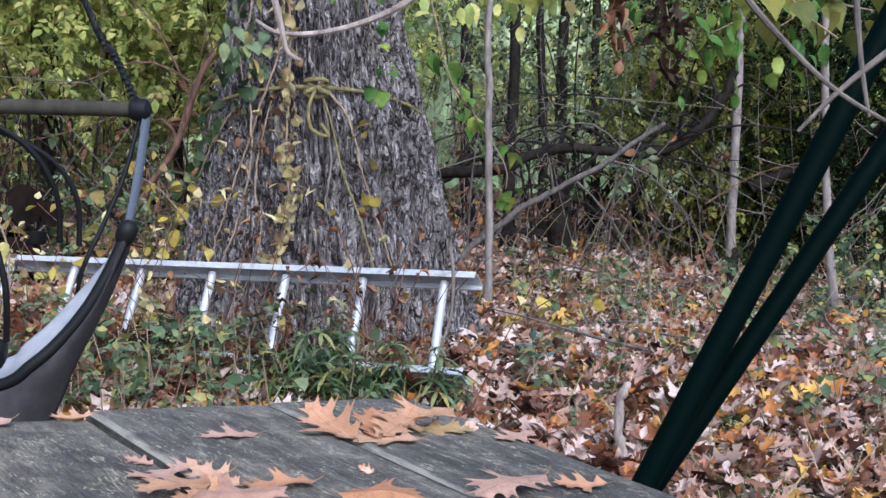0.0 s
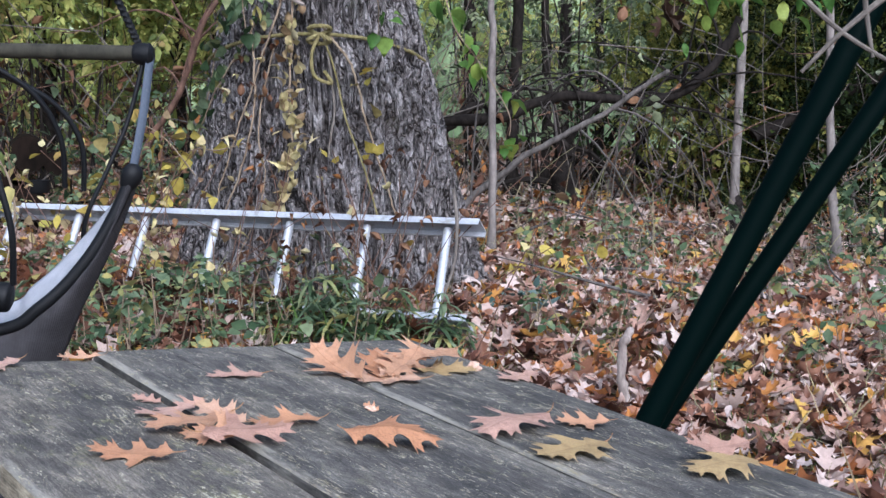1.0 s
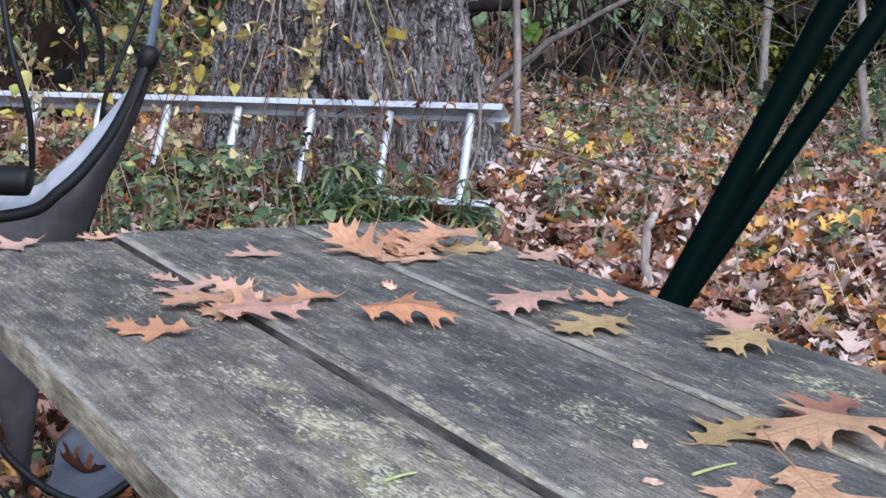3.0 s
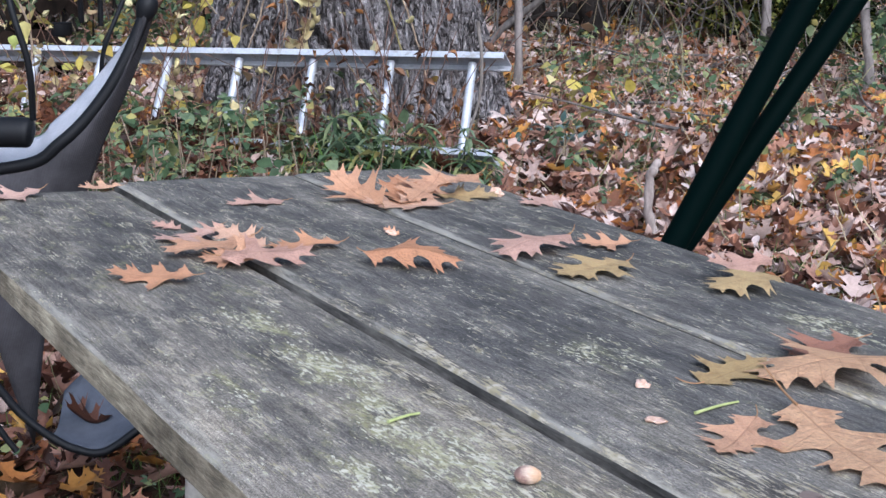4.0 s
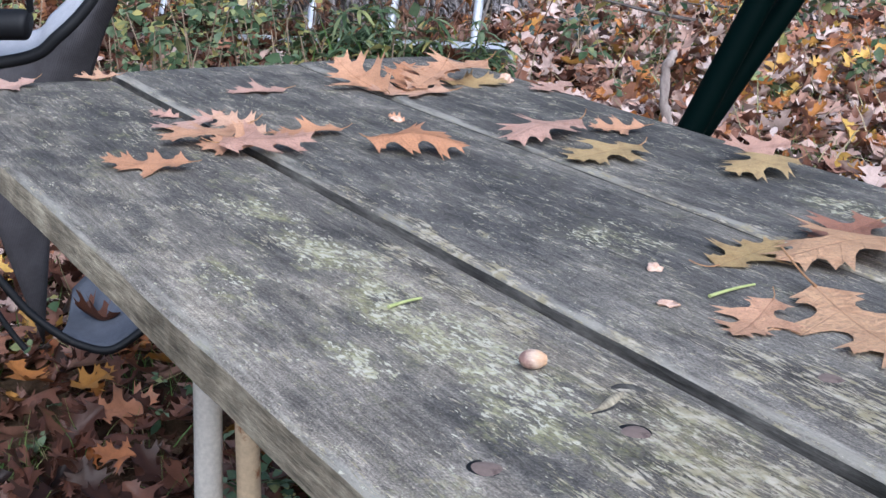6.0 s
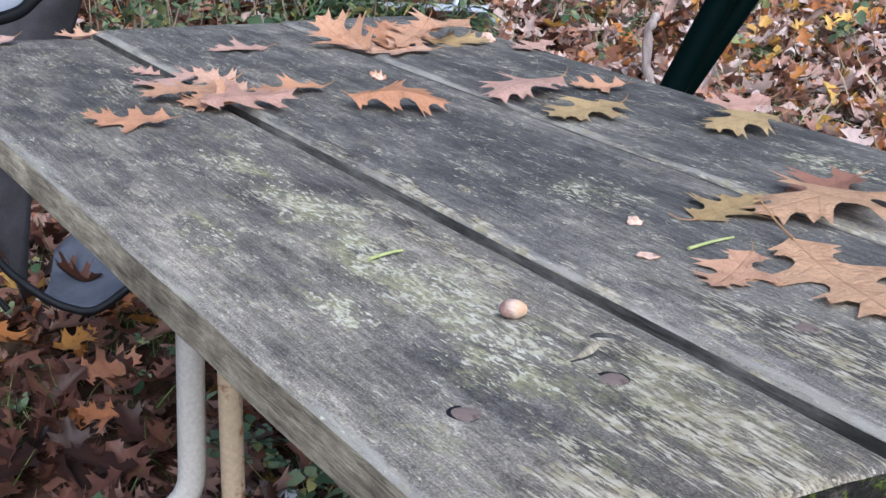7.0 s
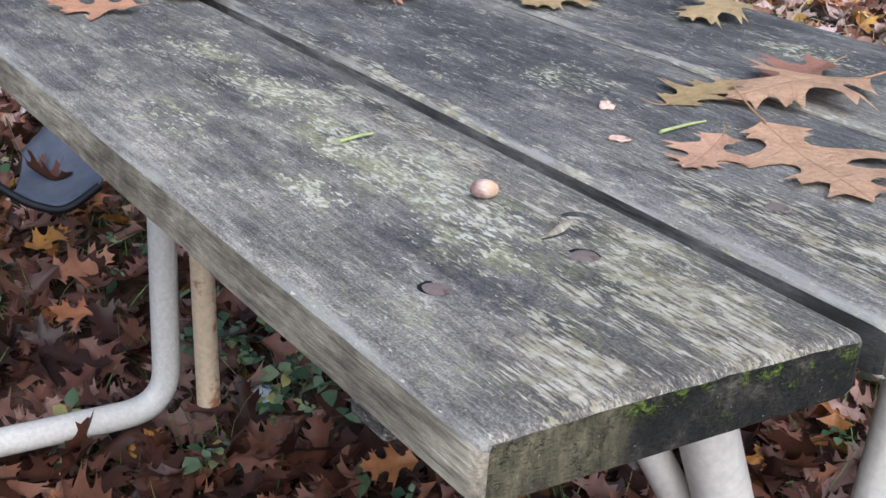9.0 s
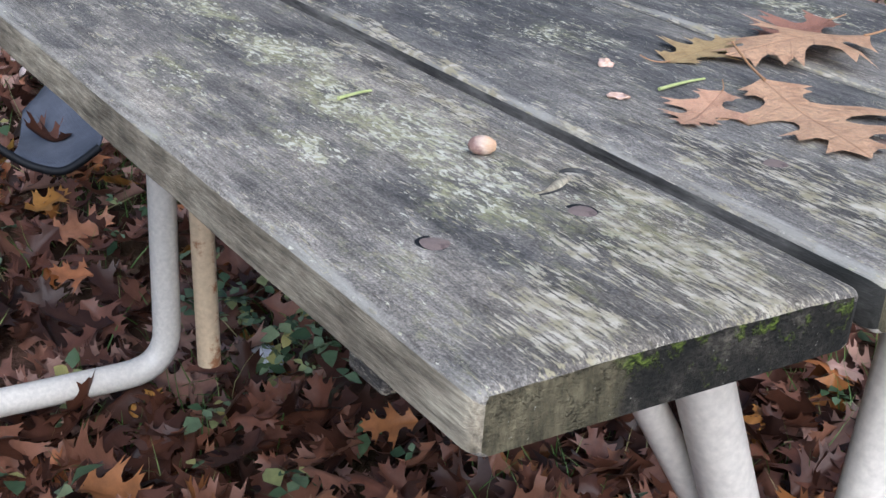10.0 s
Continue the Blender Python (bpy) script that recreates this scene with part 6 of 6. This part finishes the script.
def build_weeds():
    xs = np.concatenate([RNG.uniform(-1.9, -0.25, 60), RNG.uniform(0.3, 2.8, 130), RNG.uniform(-1.3, -0.3, 30)])
    ys = np.concatenate([RNG.uniform(4.3, 5.3, 60), RNG.uniform(4.4, 8.0, 130), RNG.uniform(4.0, 4.6, 30)])
    pos, stems = [], Shape()
    for x, y in zip(xs, ys):
        if not clear_of_oak(x, y, 0.75):
            continue
        z = float(ground_z(x, y))
        h = RNG.uniform(0.10, 0.34)
        dx, dy = RNG.normal(0, 0.06, 2)
        line = [(x + dx * t, y + dy * t, z + h * t) for t in np.linspace(0, 1, 5)]
        stems.tube(line, 0.0022, 4, False)
        for k in range(RNG.integers(4, 8)):
            t = RNG.uniform(0.25, 1.05)
            pos.append((x + dx * t + RNG.normal(0, 0.04), y + dy * t + RNG.normal(0, 0.04), z + h * t))
    pos = np.array(pos)
    stuff("weeds", "low green weeds growing round the ladder", "weeds", TRIOS + SPRIGS[1:3], pos, RNG.uniform(0.045, 0.10, len(pos)), M_WEED, 0.5)
    x = RNG.uniform(-1.6, -0.25, 120)
    y = 4.70 - 0.4 * x + RNG.uniform(-0.25, 0.12, 120)
    stuff("weeds", "broad-leaved green weeds growing through the ladder", "weeds", TRIOS, np.stack([x, y, ground_z(x, y) + RNG.uniform(0.04, 0.26, 120)], 1), RNG.uniform(0.06, 0.12, 120), M_WEED, 0.5)
    tagged(part("weed_stems", stems, M_VINE), "thin brown weed stems in the litter", "stems", kind="stuff")
    x0, y0 = np.concatenate([RNG.normal(-0.47, 0.09, 6), RNG.normal(-0.27, 0.08, 5), RNG.uniform(-0.1, 0.05, 3)]), RNG.normal(4.66, 0.07, 14)
    x, y, z = [], [], []
    for a, b in zip(x0, y0):
        h = RNG.uniform(0.14, 0.40)
        for t in np.linspace(0.45, 1.0, 5):
            x.append(a + RNG.normal(0, 0.01))
            y.append(b + RNG.normal(0, 0.01))
            z.append(float(ground_z(a, b)) + h * t)
    pos = np.stack([x, y, z], 1)
    stuff("weeds", "narrow-leaved light green plants before the ladder", "weeds", WHORLS, pos, RNG.uniform(0.055, 0.10, len(pos)), M_WEED, 0.2)
    m = 190
    x, y = np.concatenate([RNG.normal(-0.22, 0.12, 70), RNG.uniform(-1.0, 0.8, 120)]), np.concatenate([RNG.normal(1.98, 0.12, 70), RNG.uniform(1.3, 2.9, 120)])
    stuff("weeds", "small dark green leaves growing under the table", "weeds", TRIOS, np.stack([x, y, ground_z(x, y) + RNG.uniform(0.06, 0.10, m)], 1), RNG.uniform(0.03, 0.07, m), M_WEED, 0.4)
    m = 60
    x, y = RNG.uniform(-2.0, -0.9, m), RNG.uniform(4.9, 6.3, m)
    stuff("yellow_weeds", "yellowing weed leaves beside the trunk", "weeds", HEARTS + OVALS, np.stack([x, y, ground_z(x, y) + RNG.uniform(0.1, 0.55, m)], 1), RNG.uniform(0.04, 0.10, m), M_YELLOW, 0.7)
    m = 24
    x, y = RNG.normal(0.45, 0.12, m), RNG.normal(6.3, 0.12, m)
    stuff("yellow_weeds", "small yellow leaves on a low plant", "weeds", OVALS, np.stack([x, y, ground_z(x, y) + RNG.uniform(0.05, 0.25, m)], 1), RNG.uniform(0.05, 0.10, m), M_YELLOW, 0.7)


build_weeds()


def build_withered():
    """Dead stems and curled leaves caught round the ladder."""
    r = np.random.default_rng(77)
    stems, tips = Shape(), []
    for k in range(80):
        x = r.uniform(-2.0, 0.05)
        y = 4.75 - 0.4 * x + r.uniform(-0.15, 0.25)
        z, h = float(ground_z(x, y)), r.uniform(0.2, 0.75)
        lx, ly, bow = r.normal(0, 0.22), r.normal(0, 0.1), r.normal(0, 0.12)
        line = [(x + lx * t + bow * t * t, y + ly * t, z + h * t) for t in np.linspace(0, 1, 8)]
        stems.tube(line, np.linspace(0.0028, 0.0012, 8), 5, False)
        tips += [line[i] for i in r.integers(2, 8, 5)]
    tagged(part("dry_stems", stems, M_RUST), "thin dead brown stems standing round the ladder", "stems", kind="stuff")
    tips = np.array(tips) + r.normal(0, 0.02, (len(tips), 3))
    bright = (tips[:, 0] < -0.85) | (r.uniform(0, 1, len(tips)) < 0.12)
    stuff("withered_leaves", "yellow and tan withered leaves on dead stems", "leaves", HEARTS + CURLED, tips[bright], r.uniform(0.025, 0.055, bright.sum()), M_DRY, 0.8)
    stuff("withered_leaves", "brown crumpled leaves on dead stems by the ladder", "leaves", CURLED, tips[~bright], r.uniform(0.025, 0.055, (~bright).sum()), M_RAGGED, 0.8)
    n = 300
    x = r.uniform(-2.0, -0.1, n)
    y = 4.74 - 0.40 * x + r.normal(-0.07, 0.07, n)
    stuff("fallen_leaves", "rusty oak leaves caught against the ladder's lower rail", "leaves", [oak_leaf(LOBES, 190 + k, 0.6, 0.4, 0.14) for k in range(4)], np.stack([x, y, ground_z(x, y) + r.uniform(0.03, 0.15, n)], 1), r.uniform(0.07, 0.14, n), M_RUST_LEAF, 0.7)


build_withered()


def build_brush():
    """Thin bare stems that tangle behind the clearing, with withered leaves caught in them."""
    kinds = [Shape(), Shape(), Shape()]
    tips = []
    for k in range(820):
        y = RNG.uniform(8.2, 14.5)
        x = RNG.uniform(-1, 1) * (0.40 * y + 0.3)
        if not clear_of_oak(x, y, 1.0) or x > 0.1 and k % 3 or x > 2.3 and k % 4:
            continue
        z = float(ground_z(x, y))
        h = RNG.uniform(0.4, 2.4)
        lean = RNG.normal(0, 0.4, 2)
        bow = RNG.normal(0, 0.3)
        n = 8
        line = [(x + lean[0] * t * h + bow * t * t, y + lean[1] * t * h * 0.6, z + h * (t - 0.25 * abs(bow) * t * t)) for t in np.linspace(0, 1, n)]
        kinds[k % 3].tube(line, np.linspace(RNG.uniform(0.0025, 0.007), 0.0015, n), 5, False)
        tips += [line[i] for i in RNG.integers(2, n, 3)]
        fork = line[RNG.integers(2, 6)]
        turn = RNG.normal(0, 0.45, 3)
        kinds[k % 3].tube([(fork[0] + turn[0] * t, fork[1] + turn[1] * t, fork[2] + (0.3 + abs(turn[2])) * t * 0.7) for t in np.linspace(0, 1, 5)], np.linspace(0.003, 0.0012, 5), 4, False)
    for k in range(110):
        y = RNG.uniform(7.6, 12)
        x = RNG.uniform(0.0, 3.2) if k % 3 else RNG.uniform(-3.0, -1.4)
        z = RNG.uniform(0.6, 1.7)
        dx, dz = RNG.normal(0, 0.7), RNG.normal(0, 0.3)
        sag = RNG.uniform(-0.1, 0.3)
        line = [(x + dx * t, y, z + dz * t - sag * math.sin(math.pi * t)) for t in np.linspace(0, 1, 10)]
        kinds[k % 2].tube(line, np.linspace(0.0045, 0.0015, 10), 5, False)
    for s, m, label in zip(kinds, (M_TWIG, M_RUST, M_DARK), ("tangle of thin grey stems behind the clearing", "tangle of thin red-brown stems behind the clearing", "tangle of thin dark stems behind the clearing")):
        tagged(part("brush", s, m), label, "brush", kind="stuff")
    tips = np.array(tips)
    left = tips[(tips[:, 0] < -0.9) & (tips[:, 2] < 1.7)]
    mid = tips[(tips[:, 0] > 0) & (tips[:, 0] < 2.0) & (tips[:, 2] < 1.35)]
    pos = np.concatenate([left, left + RNG.normal(0, 0.05, left.shape), mid[:160]])
    stuff("withered_leaves", "rust-brown withered leaves caught in the brush", "leaves", CURLED + OVALS, pos, RNG.uniform(0.04, 0.10, len(pos)), M_RAGGED, 0.8)
    rest = tips[(tips[:, 2] > 1.0) & (tips[:, 0] > -0.2) & (tips[:, 0] < 1.9)]
    pos = rest + RNG.normal(0, 0.09, rest.shape)
    stuff("brush_leaves", "small grey-green leaves on the brush stems", "leaves", SPRIGS, pos, RNG.uniform(0.08, 0.18, len(pos)), M_PALE, 0.7)


build_brush()


def build_shrub(name, label, material, templates, count, cx, cy, cz, sx, sy, sz, lo, hi, clumps, mat=None, floor=0.0):
    sh = thing(name, label, "shrub")
    gz = float(ground_z(cx, cy))
    centres = np.stack([RNG.normal(cx, sx, clumps), RNG.normal(cy, sy, clumps), np.clip(RNG.normal(cz, sz, clumps), max(gz + 0.15, floor), 9)], 1)
    for c in centres[:: max(1, clumps // 11)]:
        b = np.array([cx + (c[0] - cx) * 0.5, cy + (c[1] - cy) * 0.5, gz - 0.05])
        bow = RNG.normal(0, 0.25)
        stem = Shape().tube([b + (c - b) * t + np.array([bow * math.sin(3 * t), 0, 0]) for t in np.linspace(0, 1, 8)], np.linspace(0.016, 0.004, 8), 6, False)
        part("stem", stem, mat or M_DARK, sh)
    pick = RNG.integers(0, clumps, count)
    pos = centres[pick] + RNG.normal(0, 1, (count, 3)) * (0.22, 0.22, 0.16)
    pos[:, 2] = np.maximum(pos[:, 2], ground_z(pos[:, 0], pos[:, 1]) + 0.05)
    v, f = scatter(templates, pos, RNG.uniform(0, 6.28, count), RNG.normal(-0.5, 0.5, count), RNG.normal(0, 0.5, count), RNG.uniform(lo, hi, count))
    part("crown", quick_mesh("crown", v, f), material, sh)


build_shrub("shrub", "yellow-green leafy shrub behind the woodpile", M_SHRUB, SPRIGS, 5200, -2.7, 9.0, 2.55, 1.05, 0.25, 0.40, 0.10, 0.19, 170, None, 1.75)
build_shrub("shrub", "yellow-green leafy shrub behind the oak", M_SHRUB, SPRIGS, 3300, -1.8, 10.5, 2.6, 0.8, 0.4, 0.45, 0.11, 0.21, 110, None, 1.75)
build_shrub("shrub", "olive leafy shrub beside the fallen limb", M_OLIVE, SPRIGS, 3600, 2.15, 10.6, 1.55, 0.35, 0.3, 0.6, 0.07, 0.14, 120)
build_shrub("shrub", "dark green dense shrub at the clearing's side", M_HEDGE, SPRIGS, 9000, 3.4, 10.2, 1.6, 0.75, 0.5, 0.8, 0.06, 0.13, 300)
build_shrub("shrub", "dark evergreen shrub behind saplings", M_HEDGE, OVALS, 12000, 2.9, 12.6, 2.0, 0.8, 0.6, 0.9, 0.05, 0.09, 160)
build_shrub("shrub", "sparse grey-green shrub in the brush", M_PALE, SPRIGS, 900, 1.3, 11.2, 2.0, 0.9, 0.8, 0.5, 0.07, 0.16, 90, None, 1.5)
build_shrub("shrub", "grey-green shrub in deep shade", M_PALE, SPRIGS, 800, 0.4, 12.5, 2.3, 1.0, 0.8, 0.7, 0.08, 0.18, 80, None, 1.6)
build_shrub("shrub", "low green plants beside the pale sapling", M_WEED, TRIOS, 380, 2.5, 7.6, 0.55, 0.35, 0.35, 0.15, 0.05, 0.11, 40)
build_shrub("shrub", "far green undergrowth between the trunks", M_SHRUB, SPRIGS, 2500, 1.0, 16.0, 2.6, 3.0, 1.0, 1.0, 0.16, 0.32, 150, None, 1.9)
build_shrub("shrub", "far yellow-green undergrowth between tree trunks", M_SHRUB, SPRIGS, 4000, -4.0, 13.5, 2.3, 1.6, 0.8, 1.0, 0.14, 0.28, 200)
build_shrub("shrub", "low leafy plants round the woodpile", M_WEED, TRIOS + SPRIGS[:2], 420, -2.0, 7.6, 0.70, 0.5, 0.5, 0.16, 0.06, 0.12, 50)


def build_backdrop():
    """The wood's edge ahead, added unseen all round the clearing to shape sky light."""
    ang = np.linspace(0, 2 * np.pi, 220)
    zs = np.linspace(0.0, 1.0, 24)
    A, T2 = np.meshgrid(ang, zs)
    rad = 19 + 7 * np.sin(A) + 2.5 * fbm(np.cos(A) * 4, np.sin(A) * 4, T2 * 3, 3)
    # kept low behind the viewer so more sky light reaches the clearing
    top = 2.4 + 2.6 * (1 + np.sin(A)) + 2.5 * fbm(np.cos(A) * 6, np.sin(A) * 6, A * 0 + 3, 3)
    X, Y = rad * np.cos(A), rad * np.sin(A)
    v = np.stack([X, Y, T2 * top + ground_z(X, Y) - 0.2], -1).reshape(-1, 3)
    nx = len(ang)
    i, j = np.meshgrid(np.arange(nx - 1), np.arange(len(zs) - 1))
    a = (j * nx + i).ravel()
    ob = part("backdrop", quick_mesh("backdrop", v, np.stack([a, a + 1, a + nx + 1, a + nx], 1), True), M_FAR)
    tagged(ob, "distant woodland edge in dull autumn green, added unseen round the back", "backdrop", kind="structure")


build_backdrop()
